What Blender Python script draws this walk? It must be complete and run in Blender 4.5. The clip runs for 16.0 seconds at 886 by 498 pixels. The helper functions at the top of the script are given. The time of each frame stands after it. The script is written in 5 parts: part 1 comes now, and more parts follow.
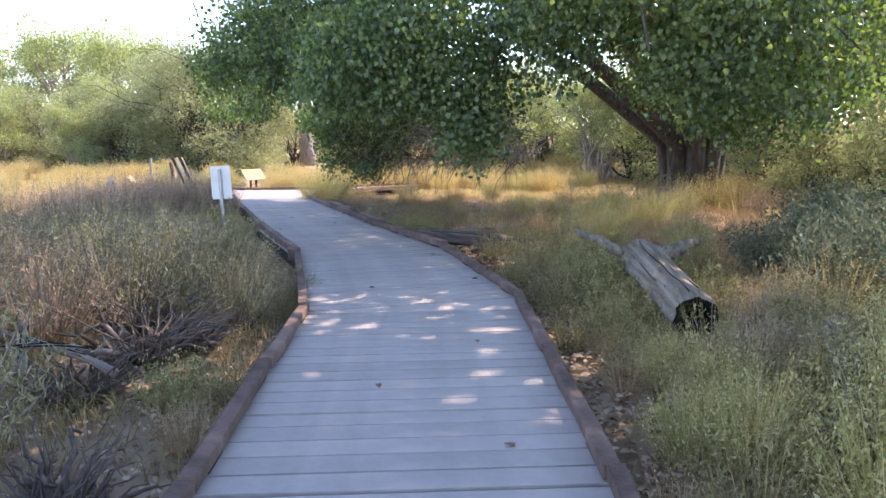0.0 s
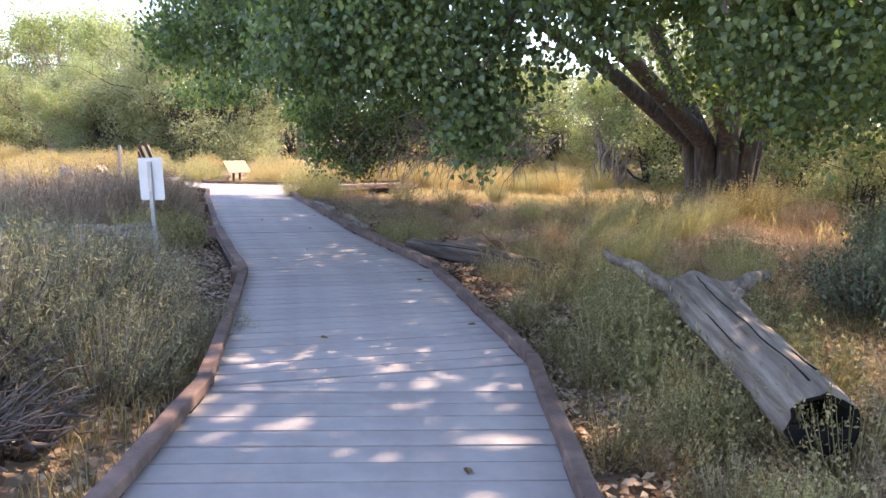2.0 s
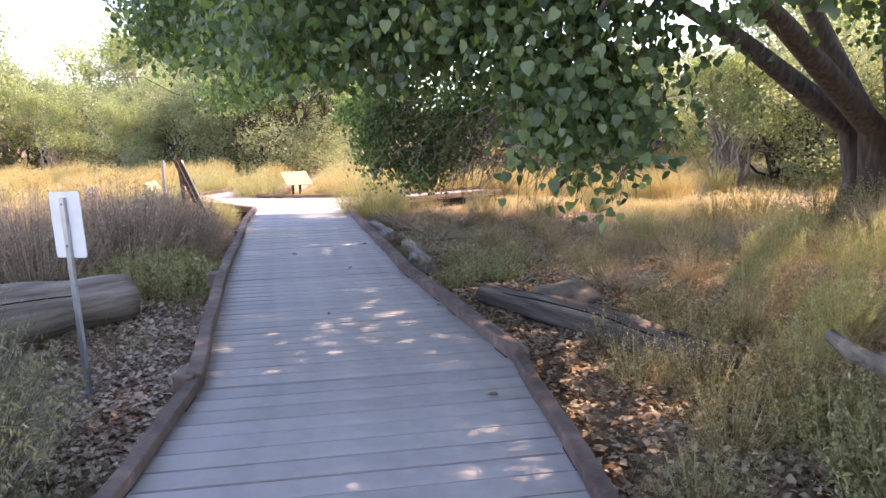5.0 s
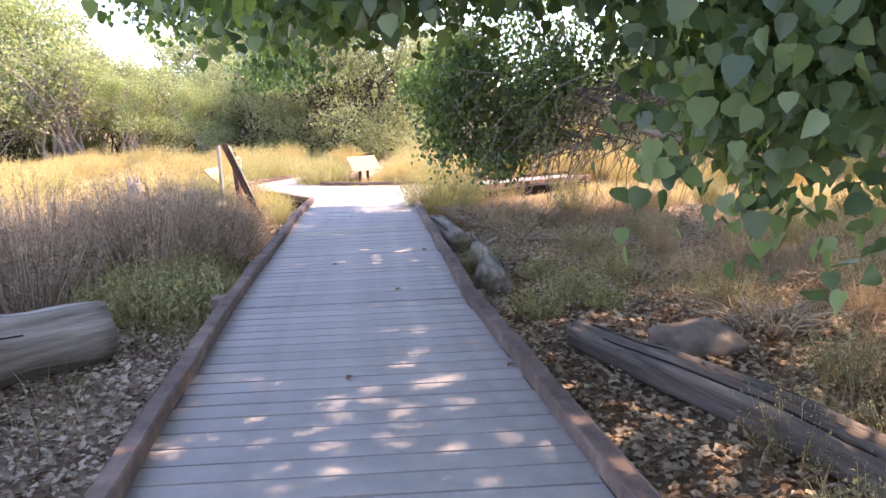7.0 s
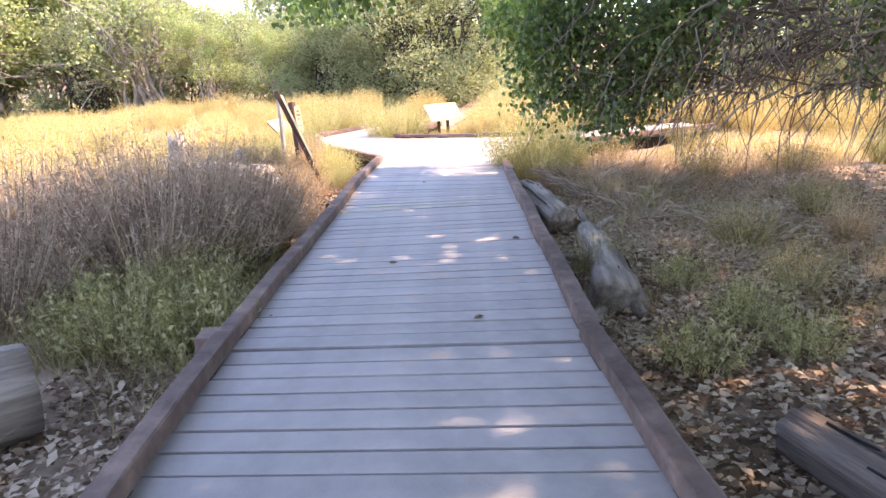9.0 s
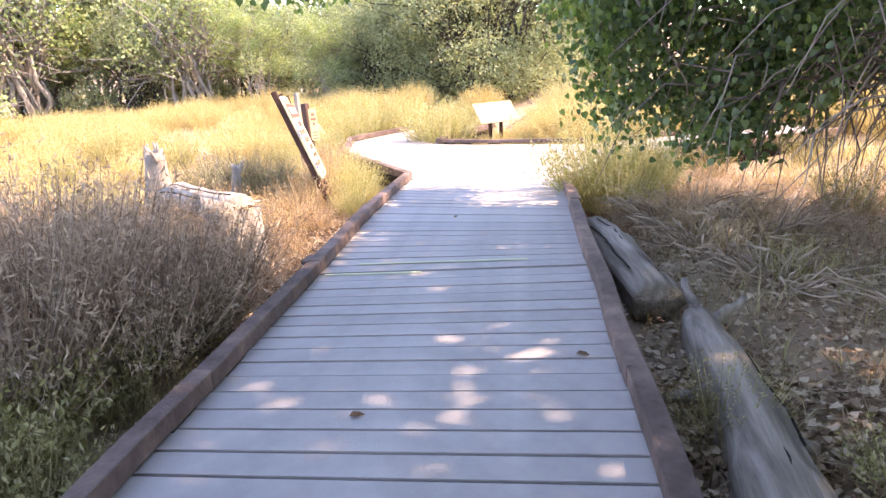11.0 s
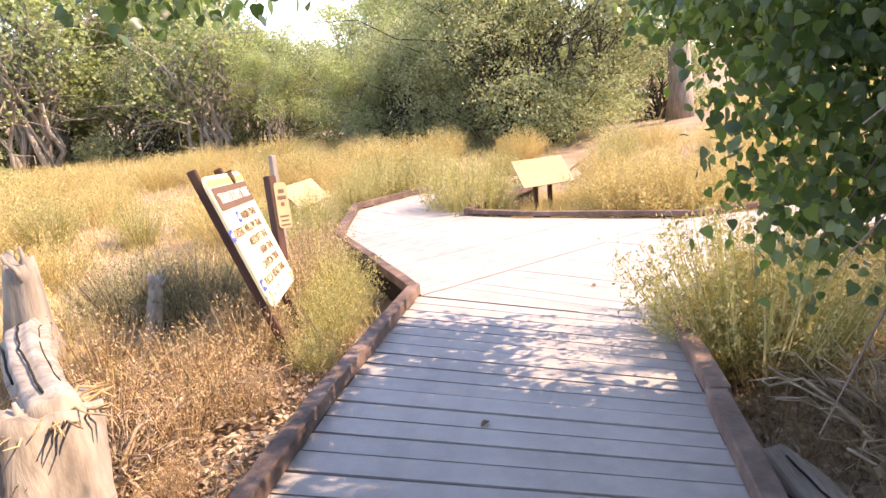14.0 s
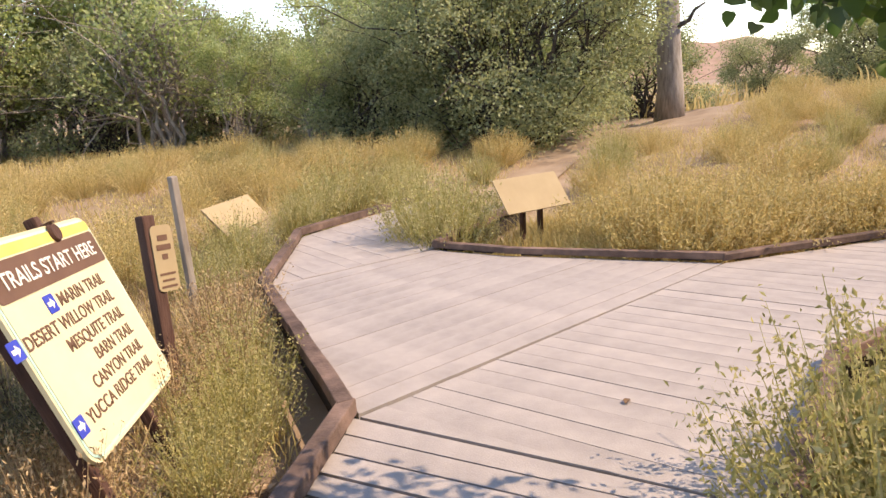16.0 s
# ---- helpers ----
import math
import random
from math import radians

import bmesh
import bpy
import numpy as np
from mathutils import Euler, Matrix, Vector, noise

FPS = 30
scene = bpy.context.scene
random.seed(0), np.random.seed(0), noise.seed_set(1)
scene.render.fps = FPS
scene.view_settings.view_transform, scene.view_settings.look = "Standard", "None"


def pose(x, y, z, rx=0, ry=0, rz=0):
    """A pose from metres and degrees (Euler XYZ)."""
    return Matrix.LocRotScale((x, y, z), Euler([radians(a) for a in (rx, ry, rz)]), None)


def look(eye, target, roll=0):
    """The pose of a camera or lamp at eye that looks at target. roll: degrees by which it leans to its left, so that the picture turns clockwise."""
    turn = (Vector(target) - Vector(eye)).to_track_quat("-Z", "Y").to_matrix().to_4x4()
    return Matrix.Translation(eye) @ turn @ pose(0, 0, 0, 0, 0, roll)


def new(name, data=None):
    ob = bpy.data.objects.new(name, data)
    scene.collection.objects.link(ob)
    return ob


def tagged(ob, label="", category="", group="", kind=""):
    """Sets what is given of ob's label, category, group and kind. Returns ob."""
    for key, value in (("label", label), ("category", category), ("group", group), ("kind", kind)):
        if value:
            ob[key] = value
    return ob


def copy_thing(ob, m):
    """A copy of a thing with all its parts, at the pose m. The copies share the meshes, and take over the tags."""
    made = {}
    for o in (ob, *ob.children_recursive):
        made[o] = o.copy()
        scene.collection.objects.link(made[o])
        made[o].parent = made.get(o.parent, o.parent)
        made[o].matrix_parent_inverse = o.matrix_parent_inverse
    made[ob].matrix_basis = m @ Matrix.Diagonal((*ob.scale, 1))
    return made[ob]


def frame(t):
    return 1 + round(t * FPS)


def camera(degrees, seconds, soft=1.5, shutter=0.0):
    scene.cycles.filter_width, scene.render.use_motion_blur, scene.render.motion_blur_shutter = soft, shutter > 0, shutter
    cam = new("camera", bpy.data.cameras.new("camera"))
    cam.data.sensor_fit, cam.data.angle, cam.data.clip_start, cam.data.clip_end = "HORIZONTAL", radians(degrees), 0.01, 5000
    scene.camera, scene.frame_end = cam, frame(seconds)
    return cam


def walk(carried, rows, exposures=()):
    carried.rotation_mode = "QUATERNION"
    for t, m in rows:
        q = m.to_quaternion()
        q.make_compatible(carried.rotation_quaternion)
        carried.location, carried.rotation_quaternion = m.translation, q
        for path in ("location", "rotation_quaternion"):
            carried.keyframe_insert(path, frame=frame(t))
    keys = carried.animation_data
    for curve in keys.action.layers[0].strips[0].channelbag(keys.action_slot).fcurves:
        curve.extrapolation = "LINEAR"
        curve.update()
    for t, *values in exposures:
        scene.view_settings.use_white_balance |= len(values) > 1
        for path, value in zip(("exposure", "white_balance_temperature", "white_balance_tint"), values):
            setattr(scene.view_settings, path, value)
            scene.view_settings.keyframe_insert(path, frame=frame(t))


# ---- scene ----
cam = camera(66.5, 16.0)
PATH = [
    (0, (0.511, 1.785, 1.297), (0.368, 3.758, 0.999), -0.1),
    (0.5, (0.47, 2.241, 1.255), (0.397, 4.216, 0.952), 0.3),
    (1, (0.538, 2.729, 1.237), (0.515, 4.706, 0.936), 1.1),
    (1.5, (0.474, 3.234, 1.26), (0.355, 5.207, 0.95), 1.0),
    (2, (0.493, 3.694, 1.284), (0.341, 5.664, 0.974), 1.5),
    (2.5, (0.536, 4.2, 1.314), (0.382, 6.17, 1.005), 1.6),
    (3, (0.489, 4.67, 1.31), (0.34, 6.64, 1.002), 1.5),
    (3.5, (0.48, 5.099, 1.34), (0.368, 7.071, 1.025), 2.0),
    (4, (0.438, 5.591, 1.333), (0.204, 7.552, 1.018), 1.9),
    (4.2, (0.386, 5.764, 1.328), (0.094, 7.719, 1.022), 1.2),
    (6.3, (0.131, 7.705, 1.411), (-0.405, 9.599, 1.054), -2.3),
    (6.5, (0.085, 7.87, 1.422), (-0.502, 9.748, 1.065), -2.2),
    (7, (-0.063, 8.284, 1.349), (-0.705, 10.142, 0.981), -1.7),
    (7.5, (-0.189, 8.703, 1.294), (-0.795, 10.558, 0.86), -1.7),
    (8, (-0.484, 9.189, 1.345), (-1.193, 11.0, 0.879), -2.1),
    (8.2, (-0.576, 9.372, 1.348), (-1.39, 11.133, 0.861), -3.1),
    (10.3, (-1.245, 11.451, 1.263), (-2.152, 13.153, 0.735), -2.6),
    (10.5, (-1.359, 11.666, 1.304), (-2.302, 13.35, 0.779), -2.7),
    (11, (-1.609, 12.269, 1.32), (-2.632, 13.904, 0.791), -3.3),
    (11.5, (-1.802, 12.803, 1.404), (-2.906, 14.401, 0.926), -4.2),
    (12, (-2.093, 13.23, 1.452), (-3.265, 14.788, 1.003), -4.3),
    (12.5, (-2.33, 13.624, 1.474), (-3.506, 15.183, 1.044), -4.2),
    (13, (-2.567, 14.121, 1.488), (-3.739, 15.686, 1.066), -4.2),
    (13.5, (-2.817, 14.517, 1.49), (-3.969, 16.095, 1.065), -4.4),
    (14, (-3.071, 14.907, 1.447), (-4.198, 16.504, 1.023), -4.4),
    (14.5, (-3.435, 15.324, 1.494), (-4.564, 16.919, 1.068), -3.4),
    (15, (-3.685, 15.718, 1.496), (-4.796, 17.326, 1.07), -3.3),
    (15.5, (-3.842, 16.174, 1.488), (-4.937, 17.794, 1.067), -3.8),
    (16, (-4.046, 16.579, 1.533), (-5.111, 18.211, 1.085), -3.8),
]
EXPOSURES = [(0.0, 2.35, 7200, 21), (4.0, 2.55, 7800, 26), (7.0, 2.72, 7700, 26), (8.0, 2.88, 7700, 26), (10.5, 2.96, 7700, 26), (12.5, 2.85, 8150, 24), (13.5, 2.62, 8350, 24), (14.5, 2.08, 8450, 22), (15.0, 1.9, 8450, 20), (15.5, 1.72, 8450, 20), (16.0, 1.5, 8400, 18)]
walk(cam, [(t, look(eye, target, roll)) for t, eye, target, roll in PATH], EXPOSURES)

# ---- world, sun ----
SUN_AZ, SUN_EL = math.atan2(0.84, 0.54), radians(47)
world = bpy.data.worlds.new("sky")
scene.world = world
world.use_nodes = True
wn = world.node_tree
sky = wn.nodes.new("ShaderNodeTexSky")
sky.sky_type, sky.sun_disc = "NISHITA", False
sky.sun_elevation, sky.sun_rotation = SUN_EL, SUN_AZ
sky.air_density, sky.dust_density, sky.altitude = 1.0, 0.0, 1200.0
wn.nodes["Background"].inputs["Strength"].default_value = 0.15
wn.links.new(sky.outputs[0], wn.nodes["Background"].inputs["Color"])
sun = new("sun", bpy.data.lights.new("sun", "SUN"))
sun.data.energy, sun.data.angle, sun.data.color = 2.25, radians(0.55), (1.0, 0.88, 0.72)
sun.matrix_world = look((0, 0, 0), (-math.sin(SUN_AZ) * math.cos(SUN_EL), -math.cos(SUN_AZ) * math.cos(SUN_EL), -math.sin(SUN_EL)))


# ---- materials ----
def material(name, stops, scale=6.0, rough=0.8, bump=0.3, bump_scale=60.0, stretch=(1, 1, 1), island=0.0, objvar=0.0, translucent=0.0, metal=0.0, detail=8, spec=0.3, coords="Object", through_tint=None):
    """A surface with two scales of colour variation and fine relief; stops: dark to light colours."""
    m = bpy.data.materials.new(name)
    m.use_nodes = True
    nt = m.node_tree
    n, lk = nt.nodes, nt.links
    p = n["Principled BSDF"]
    p.inputs["Roughness"].default_value, p.inputs["Metallic"].default_value = rough, metal
    p.inputs["Specular IOR Level"].default_value = spec
    tc = n.new("ShaderNodeTexCoord")
    mp = n.new("ShaderNodeMapping")
    mp.inputs["Scale"].default_value = stretch
    lk.new(tc.outputs[coords], mp.inputs["Vector"])
    big = n.new("ShaderNodeTexNoise")
    big.inputs["Scale"].default_value, big.inputs["Detail"].default_value = scale, detail
    big.inputs["Roughness"].default_value = 0.62
    lk.new(mp.outputs[0], big.inputs["Vector"])
    value = big.outputs["Fac"]
    if island or objvar:
        src = n.new("ShaderNodeNewGeometry").outputs["Random Per Island"] if island else n.new("ShaderNodeObjectInfo").outputs["Random"]
        a = n.new("ShaderNodeMath")
        a.operation = "MULTIPLY_ADD"
        a.inputs[1].default_value = island or objvar
        lk.new(src, a.inputs[0])
        b = n.new("ShaderNodeMath")
        b.operation = "SUBTRACT"
        b.inputs[1].default_value = (island or objvar) / 2
        lk.new(value, b.inputs[0])
        lk.new(b.outputs[0], a.inputs[2])
        value = a.outputs[0]
    ramp = n.new("ShaderNodeValToRGB")
    ramp.color_ramp.elements[0].position, ramp.color_ramp.elements[1].position = 0.28, 0.72
    for i, c in enumerate(stops):
        e = ramp.color_ramp.elements[i] if i in (0,) else (ramp.color_ramp.elements[-1] if i == len(stops) - 1 else ramp.color_ramp.elements.new(0.28 + 0.44 * i / (len(stops) - 1)))
        e.color = (*c, 1)
    lk.new(value, ramp.inputs["Fac"])
    lk.new(ramp.outputs["Color"], p.inputs["Base Color"])
    if bump:
        fine = n.new("ShaderNodeTexNoise")
        fine.inputs["Scale"].default_value, fine.inputs["Detail"].default_value = bump_scale, 6
        lk.new(mp.outputs[0], fine.inputs["Vector"])
        bp = n.new("ShaderNodeBump")
        bp.inputs["Strength"].default_value, bp.inputs["Distance"].default_value = bump, 0.01
        lk.new(fine.outputs["Fac"], bp.inputs["Height"])
        lk.new(bp.outputs[0], p.inputs["Normal"])
    if translucent:
        tr = n.new("ShaderNodeBsdfTranslucent")
        mix = n.new("ShaderNodeMixShader")
        mix.inputs[0].default_value = translucent
        if through_tint:
            tint = n.new("ShaderNodeVectorMath")
            tint.operation = "MULTIPLY"
            tint.inputs[1].default_value = through_tint
            lk.new(ramp.outputs["Color"], tint.inputs[0])
            lk.new(tint.outputs[0], tr.inputs["Color"])
        else:
            lk.new(ramp.outputs["Color"], tr.inputs["Color"])
        lk.new(p.outputs[0], mix.inputs[1])
        lk.new(tr.outputs[0], mix.inputs[2])
        lk.new(mix.outputs[0], n["Material Output"].inputs["Surface"])
    return m


M_DECK = material("weathered_grey_composite", [(0.29, 0.258, 0.25), (0.365, 0.325, 0.312), (0.43, 0.38, 0.362)], 3.0, 0.72, 0.25, 90, (1, 1, 1), objvar=0.16, coords="Object")
M_KERB = material("brown_composite_timber", [(0.075, 0.048, 0.040), (0.155, 0.102, 0.085), (0.27, 0.175, 0.142)], 5.0, 0.8, 0.5, 40, objvar=0.2)
# Dark timber of fascia and spacers; near-black to give shade below the plank gaps too.
M_JOIST_SHADE = material("dark_timber_and_gap_shade", [(0.018, 0.014, 0.012), (0.04, 0.03, 0.025)], 6.0, 0.9)
M_SOIL = material("dry_sandy_soil", [(0.20, 0.14, 0.098), (0.32, 0.23, 0.16), (0.42, 0.32, 0.23)], 0.9, 0.95, 0.6, 30, detail=12)
M_LITTER = material("dry_leaf_litter", [(0.15, 0.09, 0.056), (0.37, 0.25, 0.165), (0.57, 0.44, 0.32)], 3.0, 0.85, 0, island=0.8, translucent=0.15)
M_GOLD = material("golden_dry_grass", [(0.45, 0.36, 0.145), (0.62, 0.495, 0.22), (0.73, 0.59, 0.33)], 0.35, 0.75, 0, island=0.5, translucent=0.42)
M_RUST = material("rusty_dry_weed", [(0.27, 0.17, 0.10), (0.40, 0.275, 0.165), (0.49, 0.37, 0.245)], 0.6, 0.8, 0, island=0.5, translucent=0.3)
M_GREENGRASS = material("shaded_green_grass", [(0.19, 0.165, 0.072), (0.34, 0.285, 0.13), (0.48, 0.40, 0.225)], 0.8, 0.75, 0, island=0.6, translucent=0.35)
M_SAGE = material("grey_green_brush", [(0.19, 0.185, 0.095), (0.32, 0.30, 0.155), (0.44, 0.395, 0.23)], 1.5, 0.8, 0, island=0.6, translucent=0.25)
M_TWIG = material("grey_brown_twig", [(0.12, 0.09, 0.078), (0.22, 0.175, 0.155), (0.33, 0.28, 0.25)], 3.0, 0.9, 0, island=0.5)
M_GREYBRUSH = material("pale_grey_dry_brush", [(0.27, 0.19, 0.14), (0.46, 0.345, 0.25), (0.63, 0.49, 0.36)], 1.5, 0.85, 0, island=0.5, translucent=0.4)
M_YELLOWBRUSH = material("yellow_green_rabbitbrush", [(0.35, 0.325, 0.12), (0.49, 0.445, 0.185), (0.62, 0.54, 0.30)], 1.5, 0.75, 0, island=0.6, translucent=0.42)
M_DARKBUSH = material("blue_green_bush_leaf", [(0.075, 0.105, 0.065), (0.125, 0.165, 0.10), (0.20, 0.235, 0.15)], 1.5, 0.6, 0, island=0.6, translucent=0.3)
M_FRESH = material("fresh_green_weed", [(0.24, 0.225, 0.085), (0.37, 0.335, 0.145), (0.50, 0.445, 0.24)], 1.5, 0.7, 0, island=0.6, translucent=0.35)
M_DRYWEED = material("tan_dried_weed", [(0.36, 0.235, 0.13), (0.52, 0.37, 0.215), (0.63, 0.48, 0.30)], 1.5, 0.8, 0, island=0.6, translucent=0.3)
M_LEAF = material("cottonwood_leaf", [(0.055, 0.094, 0.052), (0.097, 0.153, 0.08), (0.178, 0.242, 0.122)], 1.2, 0.36, 0, island=0.6, translucent=0.44, spec=0.5, through_tint=(1.7, 1.85, 0.65))
M_WILLOW = material("olive_willow_leaf", [(0.205, 0.23, 0.13), (0.305, 0.335, 0.19), (0.41, 0.425, 0.26)], 0.5, 0.6, 0, island=0.5, translucent=0.45, through_tint=(1.2, 1.22, 0.9))
M_FARLEAF = material("pale_green_leaf", [(0.23, 0.28, 0.125), (0.345, 0.40, 0.19), (0.47, 0.495, 0.285)], 0.4, 0.6, 0, island=0.5, translucent=0.47, through_tint=(1.22, 1.25, 0.88))
M_BARK = material("furrowed_grey_bark", [(0.035, 0.029, 0.026), (0.085, 0.07, 0.062), (0.16, 0.138, 0.122)], 5.0, 0.95, 1.0, 14, (2.5, 2.5, 0.5))
M_PALEBARK = material("pale_dead_bark", [(0.16, 0.13, 0.11), (0.30, 0.26, 0.23), (0.42, 0.38, 0.34)], 4.0, 0.9, 0.7, 16, (2.5, 2.5, 0.5))
M_DEADWOOD = material("silver_dead_wood", [(0.085, 0.066, 0.052), (0.235, 0.19, 0.155), (0.39, 0.335, 0.285)], 5.0, 0.88, 1.0, 22, (0.22, 3, 3))
M_BRUSHSTEM = material("brown_brush_stem", [(0.19, 0.135, 0.10), (0.34, 0.25, 0.185), (0.48, 0.37, 0.275)], 3.0, 0.9, 0, island=0.5)
M_DARKWOOD = material("dark_rotting_wood", [(0.05, 0.038, 0.032), (0.13, 0.10, 0.085), (0.235, 0.19, 0.165)], 5.0, 0.92, 1.0, 22, (0.22, 3, 3))
# Near-black: the shade inside log hollows and cracks, put into the colour.
M_HOLLOW = material("hollow_shade_wood", [(0.008, 0.007, 0.006), (0.02, 0.017, 0.014)], 8.0, 0.95)
M_HILL = material("red_rock_ridge", [(0.20, 0.17, 0.11), (0.33, 0.21, 0.155), (0.42, 0.29, 0.22)], 0.12, 0.95, 0, coords="Object")
M_WHITE = material("white_sign_back", [(0.55, 0.55, 0.55), (0.70, 0.70, 0.69)], 3.0, 0.45, 0.05)
M_CREAM = material("cream_sign_face", [(0.66, 0.60, 0.40), (0.72, 0.67, 0.47)], 3.0, 0.4, 0.0)
M_PANEL = material("faded_panel_face", [(0.36, 0.275, 0.165), (0.43, 0.335, 0.21)], 3.0, 0.75, 0.0)
M_BROWNINK = material("brown_paint", [(0.13, 0.07, 0.05), (0.18, 0.10, 0.07)], 5.0, 0.5, 0)
M_WHITEINK = material("white_paint", [(0.75, 0.73, 0.68), (0.8, 0.78, 0.73)], 5.0, 0.5, 0)
M_BLUEINK = material("blue_paint", [(0.03, 0.05, 0.42), (0.05, 0.08, 0.5)], 5.0, 0.5, 0)
M_YELLOWINK = material("yellow_paint", [(0.75, 0.62, 0.12), (0.8, 0.68, 0.2)], 5.0, 0.5, 0)
M_TEALINK = material("teal_paint", [(0.35, 0.58, 0.55), (0.42, 0.65, 0.6)], 5.0, 0.5, 0)
M_POST = material("dark_brown_post", [(0.045, 0.022, 0.017), (0.09, 0.045, 0.035), (0.14, 0.075, 0.06)], 4.0, 0.8, 0.6, 30, (3, 3, 0.5))
M_STEEL = material("galvanised_steel", [(0.32, 0.32, 0.33), (0.45, 0.45, 0.46)], 8.0, 0.45, 0.1, metal=0.7)
M_STRIP = material("pale_grip_strip", [(0.45, 0.46, 0.30), (0.56, 0.57, 0.40)], 5.0, 0.8, 0.2)
M_STONE = material("brown_boulder", [(0.10, 0.072, 0.055), (0.20, 0.15, 0.12), (0.31, 0.25, 0.20)], 4.0, 0.95, 0.8, 20)


# ---- builders ----
def link_mesh(name, verts, faces, mat, parent=None, label="", smooth=False):
    """Links vertices and faces as one mesh object; faces: an (n, 3) or (n, 4) array, or a list of tuples."""
    me = bpy.data.meshes.new(name)
    if isinstance(faces, np.ndarray):
        n, k = faces.shape
        me.vertices.add(len(verts))
        me.vertices.foreach_set("co", np.asarray(verts, np.float32).ravel())
        me.loops.add(n * k)
        me.loops.foreach_set("vertex_index", faces.astype(np.int32).ravel())
        me.polygons.add(n)
        me.polygons.foreach_set("loop_start", np.arange(0, n * k, k, dtype=np.int32))
        me.polygons.foreach_set("loop_total", np.full(n, k, np.int32))
        me.update(calc_edges=True)
    else:
        me.from_pydata([tuple(v) for v in verts], [], faces)
        me.update()
    if smooth:
        me.polygons.foreach_set("use_smooth", np.ones(len(me.polygons), bool))
    me.materials.append(mat)
    ob = new(name, me)
    if parent:
        ob.parent = parent
    if label:
        ob["label"] = label
    return ob


def part(name, bm, mat, parent=None, label="", smooth=False):
    me = bpy.data.meshes.new(name)
    bm.to_mesh(me)
    bm.free()
    if smooth:
        me.polygons.foreach_set("use_smooth", np.ones(len(me.polygons), bool))
    me.materials.append(mat)
    ob = new(name, me)
    if parent:
        ob.parent = parent
    if label:
        ob["label"] = label
    return ob


def base(name, m, label, category, group="", kind=""):
    ob = new(name)
    ob.empty_display_size = 0.2
    ob.matrix_basis = m
    return tagged(ob, label, category, group, kind)


def box(sx, sy, sz, at=(0, 0, 0), bevel=0.004):
    bm = bmesh.new()
    bmesh.ops.create_cube(bm, size=1, matrix=Matrix.Translation(at) @ Matrix.Diagonal((sx, sy, sz, 1)))
    if bevel:
        bmesh.ops.bevel(bm, geom=bm.edges[:], offset=bevel, segments=2, affect="EDGES", profile=0.6)
    return bm


def tube_arrays(points, radii, sides=8, wobble=0.0, seed=0, cap=True):
    """A tapered tube along points: vertices and quads."""
    rng = np.random.default_rng(seed)
    pts = np.asarray(points, float)
    d = np.gradient(pts, axis=0)
    d /= np.linalg.norm(d, axis=1, keepdims=True) + 1e-9
    ref = np.array([0, 0, 1.0]) if abs(d[0, 2]) < 0.9 else np.array([1.0, 0, 0])
    verts = []
    ang = np.linspace(0, 2 * np.pi, sides, endpoint=False)
    ridge = 1 + wobble * rng.normal(size=sides)
    for i in range(len(pts)):
        u = np.cross(d[i], ref)
        u /= np.linalg.norm(u) + 1e-9
        v = np.cross(d[i], u)
        ridge = ridge + wobble * 0.22 * rng.normal(size=sides)
        r = radii[i] * ridge
        verts.append(pts[i] + np.outer(np.cos(ang) * r, u) + np.outer(np.sin(ang) * r, v))
    verts = np.concatenate(verts)
    faces = []
    for i in range(len(pts) - 1):
        for j in range(sides):
            a, b = i * sides + j, i * sides + (j + 1) % sides
            faces.append((a, b, b + sides, a + sides))
    n = len(verts)
    if cap:
        verts = np.concatenate([verts, pts[:1], pts[-1:]])
        for j in range(sides):
            faces.append((n, (j + 1) % sides, j, n))
            faces.append((n + 1, n - sides + j, n - sides + (j + 1) % sides, n + 1))
    return verts, faces


def clean(faces, off=0):
    return [tuple(v + off for v in dict.fromkeys(f)) for f in faces]


def tubes(name, runs, mat, parent=None, label="", smooth=True):
    """Several tubes joined as one mesh; runs: (points, radii, sides, wobble)."""
    vs, fs, off = [], [], 0
    for k, (pts, radii, sides, wob) in enumerate(runs):
        v, f = tube_arrays(pts, radii, sides, wob, seed=k + len(runs))
        vs.append(v)
        fs += clean(f, off)
        off += len(v)
    return link_mesh(name, np.concatenate(vs), fs, mat, parent, label, smooth)


